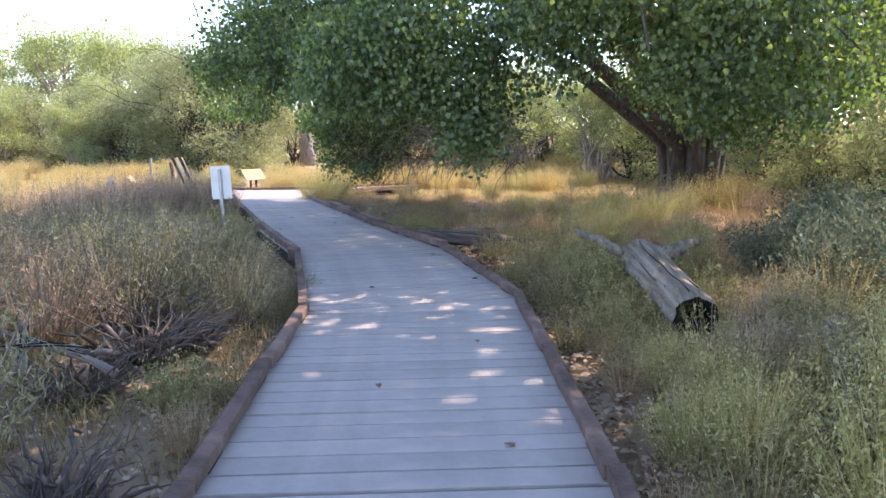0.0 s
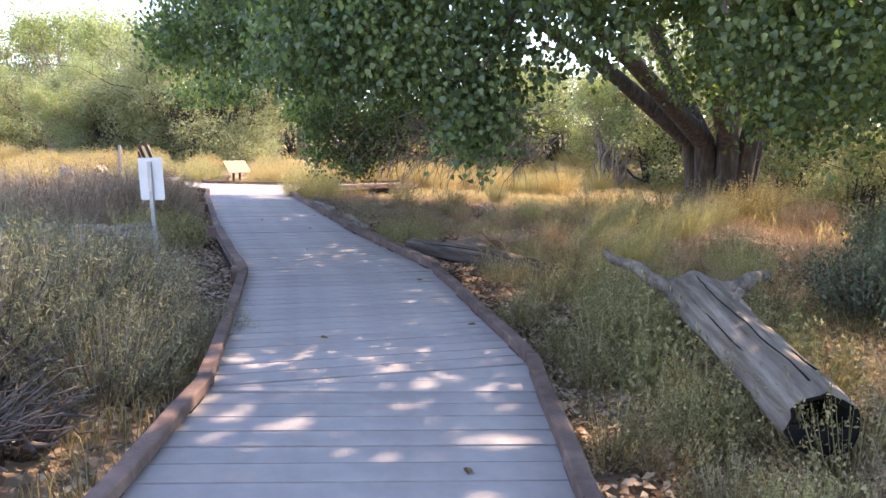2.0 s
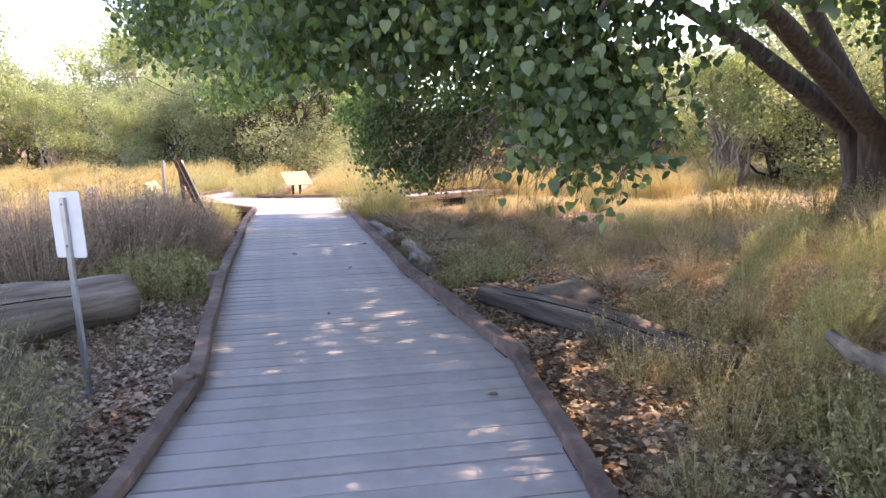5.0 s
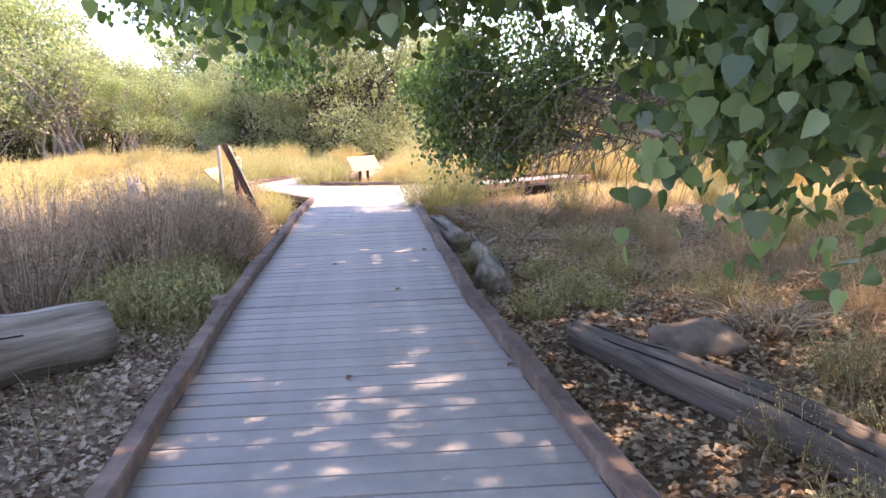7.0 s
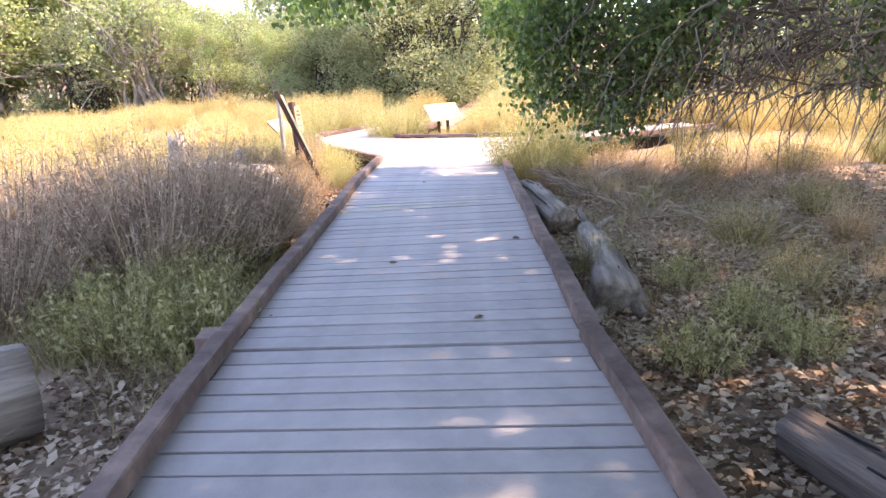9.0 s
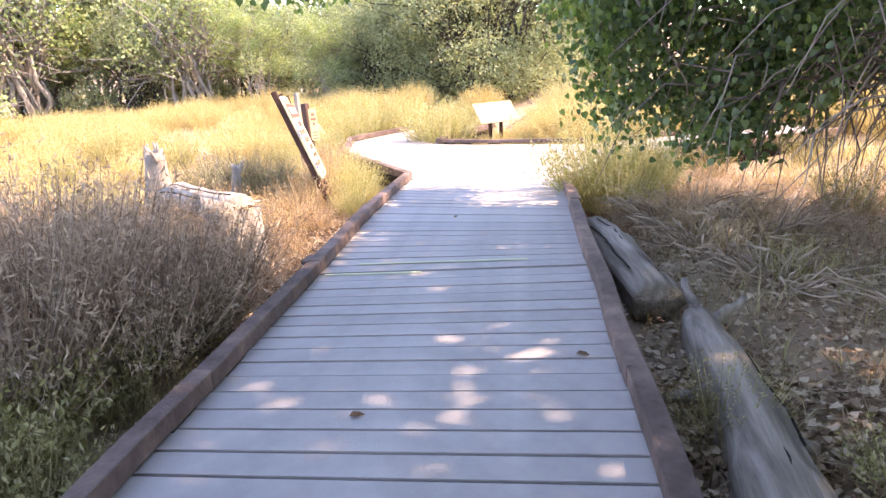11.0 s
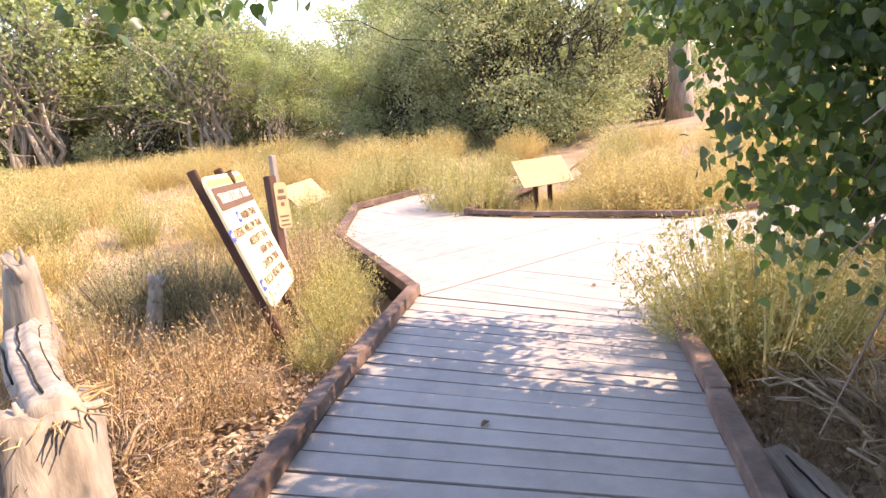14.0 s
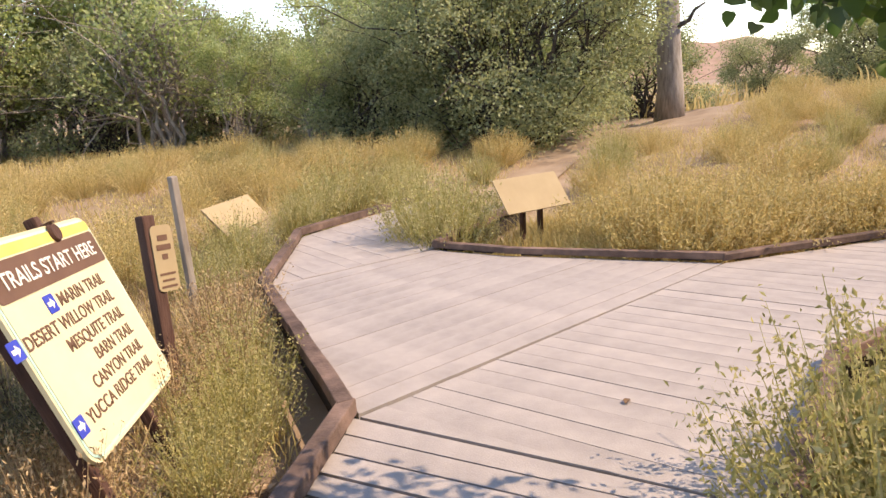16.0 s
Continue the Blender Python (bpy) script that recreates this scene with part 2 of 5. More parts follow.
def leaf_arrays(centres, size, rng, droop=0.3, aspect=1.0, shape="quad"):
    """Leaves at centres, turned at random. quad: folded diamonds; delta: broad pointed blades."""
    n = len(centres)
    size = np.broadcast_to(size, n)[:, None]
    az = rng.uniform(0, 2 * np.pi, n)
    el = rng.normal(-droop, 0.5, n)
    d = np.stack([np.cos(az) * np.cos(el), np.sin(az) * np.cos(el), np.sin(el)], 1)
    s = np.cross(d, rng.normal(size=(n, 3)))
    s /= np.linalg.norm(s, axis=1, keepdims=True)
    nn = np.cross(d, s)
    if shape == "quad":
        prof = [(-0.5, 0, 0), (0.0, -0.42, 0.12), (0.5, 0, 0), (0.0, 0.42, 0.12)]
        tri = [(0, 1, 2), (0, 2, 3)]
    else:
        prof = [(-0.42, 0, 0), (-0.46, -0.26, 0.05), (-0.26, -0.47, 0.09), (0.12, -0.38, 0.09), (0.58, 0, -0.08), (0.12, 0.38, 0.09), (-0.26, 0.47, 0.09), (-0.46, 0.26, 0.05)]
        tri = [(0, 1, 2), (0, 2, 3), (0, 3, 4), (0, 4, 5), (0, 5, 6), (0, 6, 7)]
    v = np.stack([centres + size * (a * d + aspect * b * s + c * nn) for a, b, c in prof], 1)
    k = len(prof)
    f = (np.arange(n)[:, None, None] * k + np.array(tri)[None]).reshape(-1, 3)
    return v.reshape(-1, 3), f


def blade_arrays(bases, height, lean, width, rng, curl=0.35, droop=None):
    """Grass blades: a bent, tapering ribbon of three triangles each."""
    n = len(bases)
    az = rng.uniform(0, 2 * np.pi, n)
    out = np.stack([np.cos(az), np.sin(az), np.zeros(n)], 1) * (lean * rng.uniform(0.2, 1.4, n))[:, None]
    out = out if droop is None else out + droop
    up = np.array([0, 0, 1.0])
    h = np.broadcast_to(height, n)[:, None]
    saz = rng.uniform(0, np.pi, n)
    side = np.stack([np.cos(saz), np.sin(saz), np.zeros(n)], 1) * (np.broadcast_to(width, n) / 2)[:, None]
    mid = bases + h * (0.55 * up + 0.4 * out)
    tip = bases + h * (1.0 * up * (1 - curl * np.minimum(np.linalg.norm(out, axis=1), 1))[:, None] + 1.1 * out)
    v = np.stack([bases - side, bases + side, mid - side * 0.8, mid + side * 0.8, tip], 1).reshape(-1, 3)
    f = (np.arange(n)[:, None, None] * 5 + np.array([(0, 1, 3), (0, 3, 2), (2, 3, 4)])[None]).reshape(-1, 3)
    return v, f


def join(*arrays):
    vs, fs, off = [], [], 0
    for v, f in arrays:
        vs.append(v)
        fs.append(f + off)
        off += len(v)
    return np.concatenate(vs), np.concatenate(fs)


# ---- plan ----
LEFT = [(-0.38, -2.5), (-0.50, 2.6), (-0.58, 4.1), (-0.94, 6.95), (-1.80, 9.75), (-3.20, 12.48), (-4.62, 15.53), (-5.42, 17.20), (-6.14, 18.90), (-8.38, 20.46), (-9.68, 22.22), (-9.72, 24.7), (-9.85, 27.5), (-10.4, 31.0), (-11.2, 36.0), (-12.5, 44.0)]
RIGHT = [(1.08, -2.5), (1.00, 2.82), (0.955, 4.3), (0.70, 7.58), (-0.14, 10.40), (-1.60, 13.17), (-3.07, 16.34), (-3.77, 17.90), (-4.28, 19.0), (-4.2, 20.5), (-3.2, 22.2), (-1.9, 23.8)]
INNER = [(-7.78, 22.12), (-6.95, 22.10), (-5.06, 22.42), (-3.94, 23.66), (-2.6, 25.2)]
BRANCH = [(-7.78, 22.12), (-8.05, 24.7), (-8.7, 27.5), (-9.3, 31.0), (-10.2, 36.0), (-11.5, 44.0)]
GROUND = -0.24
HOLLOWS = [(-1.95, 6.2, 0.55), (-1.25, 4.25, 0.42), (-1.7, 3.6, 0.3), (-5.9, 17.0, 0.3)]


def smoothstep(a, b, x):
    t = np.clip((x - a) / (b - a), 0, 1)
    return t * t * (3 - 2 * t)


def axis_distance(x, y):
    """Distance from the middle of the boardwalk."""
    mids = [((a[0] + b[0]) / 2, (a[1] + b[1]) / 2) for a, b in zip([LEFT[i] for i in (0, 2, 3, 4, 5, 6, 8, 9, 11, 15)], [RIGHT[0], RIGHT[2], RIGHT[3], RIGHT[4], RIGHT[5], RIGHT[6], RIGHT[8], INNER[0], BRANCH[1], BRANCH[5]])]
    best = np.full(np.shape(x), 1e9)
    for (ax, ay), (bx, by) in zip(mids, mids[1:]):
        dx, dy = bx - ax, by - ay
        t = np.clip(((x - ax) * dx + (y - ay) * dy) / (dx * dx + dy * dy), 0, 1)
        best = np.minimum(best, np.hypot(x - ax - t * dx, y - ay - t * dy))
    return best


def ground_z(x, y):
    x, y = np.asarray(x, float), np.asarray(y, float)
    z = GROUND + 0.05 * np.sin(x * 0.9 + 1.3) * np.sin(y * 0.7) + 0.03 * np.sin(x * 2.3 + y * 1.9) + 0.02 * np.sin(x * 5.1 - y * 4.3)
    z = z + 0.95 * smoothstep(24, 44, y) * smoothstep(-13, -5, x)
    z = z + 0.4 * smoothstep(10, 40, np.hypot(x, y - 10)) * (0.5 + 0.5 * np.sin(x * 0.13) * np.cos(y * 0.11))
    near = 1 - smoothstep(0.9, 1.8, axis_distance(x, y))
    near = np.maximum(near, (1 - smoothstep(1.6, 2.6, np.hypot(x + 6.2, y - 20.8))))
    return z * (1 - near) + (GROUND - 0.03) * near * (1 - smoothstep(26, 34, y)) + z * near * smoothstep(26, 34, y)


def in_deck(x, y, margin=0.0):
    """Whether places lie on the boardwalk, by crossing its outline."""
    ring = LEFT + BRANCH[::-1][:-1] + INNER + RIGHT[::-1]
    inside = np.zeros(np.shape(x), bool)
    for (ax, ay), (bx, by) in zip(ring, ring[1:] + ring[:1]):
        if ay == by:
            continue
        c = ((ay > y) != (by > y)) & (x < (bx - ax) * (y - ay) / (by - ay) + ax)
        inside ^= c
    for (ax, ay), (bx, by) in zip(ring, ring[1:] + ring[:1]):
        dx, dy = bx - ax, by - ay
        t = np.clip(((x - ax) * dx + (y - ay) * dy) / (dx * dx + dy * dy), 0, 1)
        inside |= np.hypot(x - ax - t * dx, y - ay - t * dy) < margin
    return inside


# ---- ground ----
def grid_axis(lo, hi, step, far, n):
    fine = np.arange(lo, hi + step / 2, step)
    out = np.geomspace(step, far, n)
    return np.concatenate([(lo - out)[::-1], fine, hi + out])


gx, gy = grid_axis(-24, 12, 0.3, 1800, 22), grid_axis(-4, 42, 0.3, 1800, 22)
GX, GY = np.meshgrid(gx, gy)
gv = np.stack([GX, GY, ground_z(GX, GY)], 2).reshape(-1, 3)
nx = len(gx)
ii, jj = np.meshgrid(np.arange(nx - 1), np.arange(len(gy) - 1))
a = (jj * nx + ii).ravel()
ground = link_mesh("ground", gv, np.stack([a, a + 1, a + 1 + nx, a + nx], 1), M_SOIL, smooth=True)
tagged(ground, "dry sandy soil with leaf litter and weeds", "ground", kind="structure")


# ---- boardwalk ----
def clip_polygon(poly, px, py, nxx, nyy):
    """The part of poly on the side of the line through (px, py) to which (nxx, nyy) points."""
    out = []
    for (ax, ay), (bx, by) in zip(poly, poly[1:] + poly[:1]):
        da, db = (ax - px) * nxx + (ay - py) * nyy, (bx - px) * nxx + (by - py) * nyy
        if da >= 0:
            out.append((ax, ay))
        if (da >= 0) != (db >= 0):
            t = da / (da - db)
            out.append((ax + t * (bx - ax), ay + t * (by - ay)))
    return out


def plank_piece(poly, parent, rng, top=0.0, thick=0.038):
    """One plank with a small chamfer, from its outline."""
    if len(poly) < 3:
        return
    cx, cy = sum(p[0] for p in poly) / len(poly), sum(p[1] for p in poly) / len(poly)
    area = abs(sum(a[0] * b[1] - b[0] * a[1] for a, b in zip(poly, poly[1:] + poly[:1]))) / 2
    if area < 0.006:
        return
    n = len(poly)
    z = top + rng.uniform(-0.0025, 0.0015)
    inn = [(x + (cx - x) / max(math.hypot(cx - x, cy - y), 1e-6) * 0.004, y + (cy - y) / max(math.hypot(cx - x, cy - y), 1e-6) * 0.004) for x, y in poly]
    verts = [(x - cx, y - cy, -thick) for x, y in poly] + [(x - cx, y - cy, -0.004) for x, y in poly] + [(x - cx, y - cy, 0) for x, y in inn]
    faces = [tuple(range(2 * n, 3 * n))]
    for k in range(2):
        faces += [(k * n + i, k * n + (i + 1) % n, (k + 1) * n + (i + 1) % n, (k + 1) * n + i) for i in range(n)]
    ob = link_mesh("plank", verts, faces, M_DECK, parent)
    ob.location = (cx, cy, z)


def fan(l0, l1, r0, r1, parent, rng, pitch=0.157, gap=0.017):
    """Planks across the walk from the line l0-r0 to the line l1-r1."""
    n = max(1, round((math.dist(l0, l1) + math.dist(r0, r1)) / 2 / pitch))
    mix = lambda p, q, t: (p[0] + (q[0] - p[0]) * t, p[1] + (q[1] - p[1]) * t)
    over = 0.06
    for i in range(n):
        quad = []
        slit = gap * rng.choice((0.5, 0.7, 0.9, 1.0, 1.1, 1.25))
        for t, flip in ((i / n, 0), ((i + 1) / n - slit / pitch / n, 1)):
            l, r = mix(l0, l1, t), mix(r0, r1, t)
            w = math.dist(l, r)
            ends = [mix(l, r, -over / w), mix(l, r, 1 + over / w)]
            quad += ends[::-1] if flip else ends
        plank_piece(quad, parent, rng)


def strips(poly, way, parent, rng, pitch=0.157, gap=0.007, stop=999):
    """Parallel planks that run along way, cut to an outline."""
    wx, wy = way[0] / math.hypot(*way), way[1] / math.hypot(*way)
    cxx, cyy = -wy, wx
    d = [x * cxx + y * cyy for x, y in poly]
    k = min(d)
    while k < max(d) and stop > 0:
        c = clip_polygon(clip_polygon(poly, cxx * k, cyy * k, cxx, cyy), cxx * (k + pitch - gap), cyy * (k + pitch - gap), -cxx, -cyy)
        plank_piece(c, parent, rng)
        k += pitch
        stop -= 1


deck_rng = random.Random(4)
boardwalk = base("boardwalk", pose(0, 0, 0), "weathered grey plank boardwalk with brown timber kerbs", "boardwalk", kind="structure")
fan((-0.38, -2.4), (-0.50, 2.58), (1.08, -2.2), (1.00, 2.80), boardwalk, deck_rng)
fan((-0.50, 2.59), (-0.58, 4.09), (1.00, 2.81), (0.955, 4.29), boardwalk, deck_rng)
fan((-0.58, 4.10), (-0.93, 6.88), (0.955, 4.30), (0.73, 7.14), boardwalk, deck_rng)
plank_piece([(-0.99, 6.89), (0.79, 7.15), (0.77, 7.37), (-1.0, 6.92)], boardwalk, deck_rng)
plank_piece([(-1.0, 6.93), (0.77, 7.38), (0.75, 7.59)], boardwalk, deck_rng)
fan((-0.95, 6.98), (-1.80, 9.72), (0.70, 7.60), (-0.14, 10.38), boardwalk, deck_rng)
fan((-1.81, 9.75), (-3.20, 12.46), (-0.155, 10.41), (-1.60, 13.15), boardwalk, deck_rng)
fan((-3.215, 12.49), (-4.61, 15.51), (-1.612, 13.18), (-3.07, 16.32), boardwalk, deck_rng)
fan((-4.625, 15.54), (-6.13, 18.90), (-3.085, 16.35), (-4.28, 18.99), boardwalk, deck_rng, 0.150)
strips([(-6.12, 18.905), (-4.28, 19.0), (-4.2, 20.5), (-3.2, 22.2), (-1.9, 23.8), (-2.6, 25.2), (-3.94, 23.66), (-5.06, 22.42), (-5.22, 21.9)], (1, -0.07), boardwalk, deck_rng, gap=0.004)
strips([(-6.15, 18.93), (-5.23, 21.92), (-5.08, 22.42), (-6.95, 22.10), (-7.76, 22.10), (-8.40, 20.47)], (0.30, 0.954), boardwalk, deck_rng, gap=0.0015)
strips([(-8.42, 20.50), (-7.79, 22.14), (-8.05, 24.7), (-9.72, 24.7), (-9.68, 22.22)], (0.93, -0.36), boardwalk, deck_rng, gap=0.0015)
vs = [(x, y, float(ground_z(x, y)) + 0.05) for (lx, ly), (rx, ry), w in zip(LEFT[11:], BRANCH[1:], (0.0, 0.2, 0.3, 0.3, 0.3)) for x, y in ((lx + (rx - lx) * w, ly), (rx + (lx - rx) * w, ry))]
path = link_mesh("far_path", vs, [(2 * i, 2 * i + 1, 2 * i + 3, 2 * i + 2) for i in range(4)], M_SOIL)
tagged(path, "pale trodden soil path beyond the boardwalk", "path", kind="structure")
sub = []
for ring in (LEFT[:12], RIGHT, INNER, BRANCH[:2]):
    sub.append(ring)
for ring in sub:
    for (ax, ay), (bx, by) in zip(ring, ring[1:]):
        w = math.dist((ax, ay), (bx, by))
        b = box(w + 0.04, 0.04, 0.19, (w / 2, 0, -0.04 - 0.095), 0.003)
        o = part("fascia", b, M_JOIST_SHADE, boardwalk)
        o.matrix_basis = pose(ax, ay, -0.002, 0, 0, math.degrees(math.atan2(by - ay, bx - ax)))
# Dark sheets added below the planks, so that the gaps look shaded.
link_mesh("gap_shade_sheet", [(p[0], p[1], -0.16) for p in LEFT[:9]] + [(p[0], p[1], -0.16) for p in RIGHT[:9]], [(i, 9 + i, 10 + i, i + 1) for i in range(8)], M_JOIST_SHADE, boardwalk)
link_mesh("gap_shade_sheet", [(-6.14, 18.90, -0.16), (-4.28, 19.0, -0.16), (-4.2, 20.5, -0.16), (-3.2, 22.2, -0.16), (-1.9, 23.8, -0.16), (-2.6, 25.2, -0.16), (-3.94, 23.66, -0.16), (-5.06, 22.42, -0.16), (-6.95, 22.1, -0.16), (-7.78, 22.12, -0.16), (-8.05, 24.7, -0.16), (-9.72, 24.7, -0.16), (-9.68, 22.22, -0.16), (-8.38, 20.46, -0.16)], [tuple(range(14))], M_JOIST_SHADE, boardwalk)


def kerb(line, side, seed, longest=2.5, wide=0.092, high=0.085):
    """Square timbers along an edge of the deck; side +1: the timber lies to the left of the line."""
    rng = random.Random(seed)
    for (ax, ay), (bx, by) in zip(line, line[1:]):
        w = math.dist((ax, ay), (bx, by))
        n = max(1, math.ceil(w / longest))
        ang = math.atan2(by - ay, bx - ax)
        for i in range(n):
            l = w / n
            b = box(l + 0.03 - 0.006, wide, high, (l / 2, side * wide / 2, high / 2 + 0.012), 0.009)
            bmesh.ops.bisect_plane(b, geom=b.verts[:] + b.edges[:] + b.faces[:], plane_co=(l * 0.3, 0, 0), plane_no=(1, 0, 0))
            bmesh.ops.bisect_plane(b, geom=b.verts[:] + b.edges[:] + b.faces[:], plane_co=(l * 0.68, 0, 0), plane_no=(1, 0, 0))
            for v in b.verts:
                v.co.y += 0.006 * math.sin(v.co.x * 5 + seed + i)
                v.co.z += rng.uniform(-0.005, 0.003) if v.co.z > high * 0.6 else 0
            o = part("kerb_timber", b, M_KERB, boardwalk)
            o.matrix_basis = pose(ax + (bx - ax) * i / n, ay + (by - ay) * i / n, rng.uniform(-0.004, 0.006), 0, rng.uniform(-0.25, 0.25), math.degrees(ang) + rng.uniform(-0.4, 0.4))
            for k in (0.25, l - 0.25):
                s = box(0.2, wide - 0.012, 0.016, (k, side * wide / 2, 0.007), 0.001)
                q = part("kerb_spacer", s, M_JOIST_SHADE, boardwalk)
                q.matrix_basis = o.matrix_basis.copy()


kerb(LEFT[:5], 1, 1, 2.5, 0.075, 0.062)
kerb(LEFT[4:12], 1, 3)
kerb(RIGHT[:5], -1, 2, 2.5, 0.078, 0.062)
kerb(RIGHT[4:], -1, 4)
for bx, by, turn in ((-1.90, 9.74, 17), (-3.31, 12.45, 27), (-4.72, 15.55, 25)):
    block = part("kerb_block", box(0.11, 0.16, 0.15, (0, 0, 0.02), 0.012), M_KERB, boardwalk)
    block.matrix_basis = pose(bx, by, 0, 0, 0, turn)
kerb(INNER, 1, 5, 2.5, 0.08, 0.06)
kerb(BRANCH[:2], -1, 6)


# ---- trees ----
def branch_points(p0, p1, rng, n=6, sag=0.0, jitter=0.12):
    p0, p1 = np.array(p0, float), np.array(p1, float)
    t = np.linspace(0, 1, n)[:, None]
    pts = p0 + (p1 - p0) * t
    w = np.linalg.norm(p1 - p0)
    pts[1:-1] += rng.normal(size=(n - 2, 3)) * jitter * w / n
    pts[:, 2] -= sag * w * (np.sin(np.pi * t[:, 0]))
    return pts


def lobed_crown(name, lobes, mat, rng, parent, leaf, shape="quad", cluster=14, spread=0.16, droop=0.3, aspect=1.0, shift=None):
    """Leaves in small clusters within lobes; a lobe: centre, radii, number of clusters."""
    cs = []
    for c, r, n in lobes:
        u = rng.normal(size=(n, 3))
        u /= np.linalg.norm(u, axis=1, keepdims=True)
        u *= (rng.uniform(0.25, 1.0, n) ** 0.45)[:, None]
        k = np.array(c) + u * np.array(r)
        k += 0.12 * np.array(r) * rng.normal(size=(n, 3))
        cs.append(k)
    cs = np.concatenate(cs)
    pts = np.repeat(cs, cluster, axis=0) + rng.normal(size=(len(cs) * cluster, 3)) * spread * np.array([1, 1, 0.8])
    if shift is not None:
        w = pts + shift
        over = in_deck(w[:, 0], w[:, 1], 0.25)
        low = (over & (w[:, 1] < 12.5) & (w[:, 2] < 1.6) & (axis_distance(w[:, 0], w[:, 1]) < 0.75)) | ((w[:, 1] > 11.5) & (w[:, 1] < 17.35) & (w[:, 0] < -1.0) & (w[:, 2] < 1.78))
        low |= (w[:, 1] > 17.0) & (w[:, 0] < -4.05) & ((w[:, 2] < 1.66) | ((w[:, 0] < -4.5) & (w[:, 2] < 2.6)))
        pts = pts[~low]
    v, f = leaf_arrays(pts, leaf * rng.uniform(0.65, 1.25, len(pts)), rng, droop, aspect, shape)
    link_mesh(name, v, f, mat, parent)
    return cs


def twig_tubes(origins, targets, rng, r0=0.012, r1=0.003, n=4, sag=0.05):
    return [(branch_points(o, t, rng, n, sag, 0.25), np.linspace(r0, r1, n), 4, 0.0) for o, t in zip(origins, targets)]


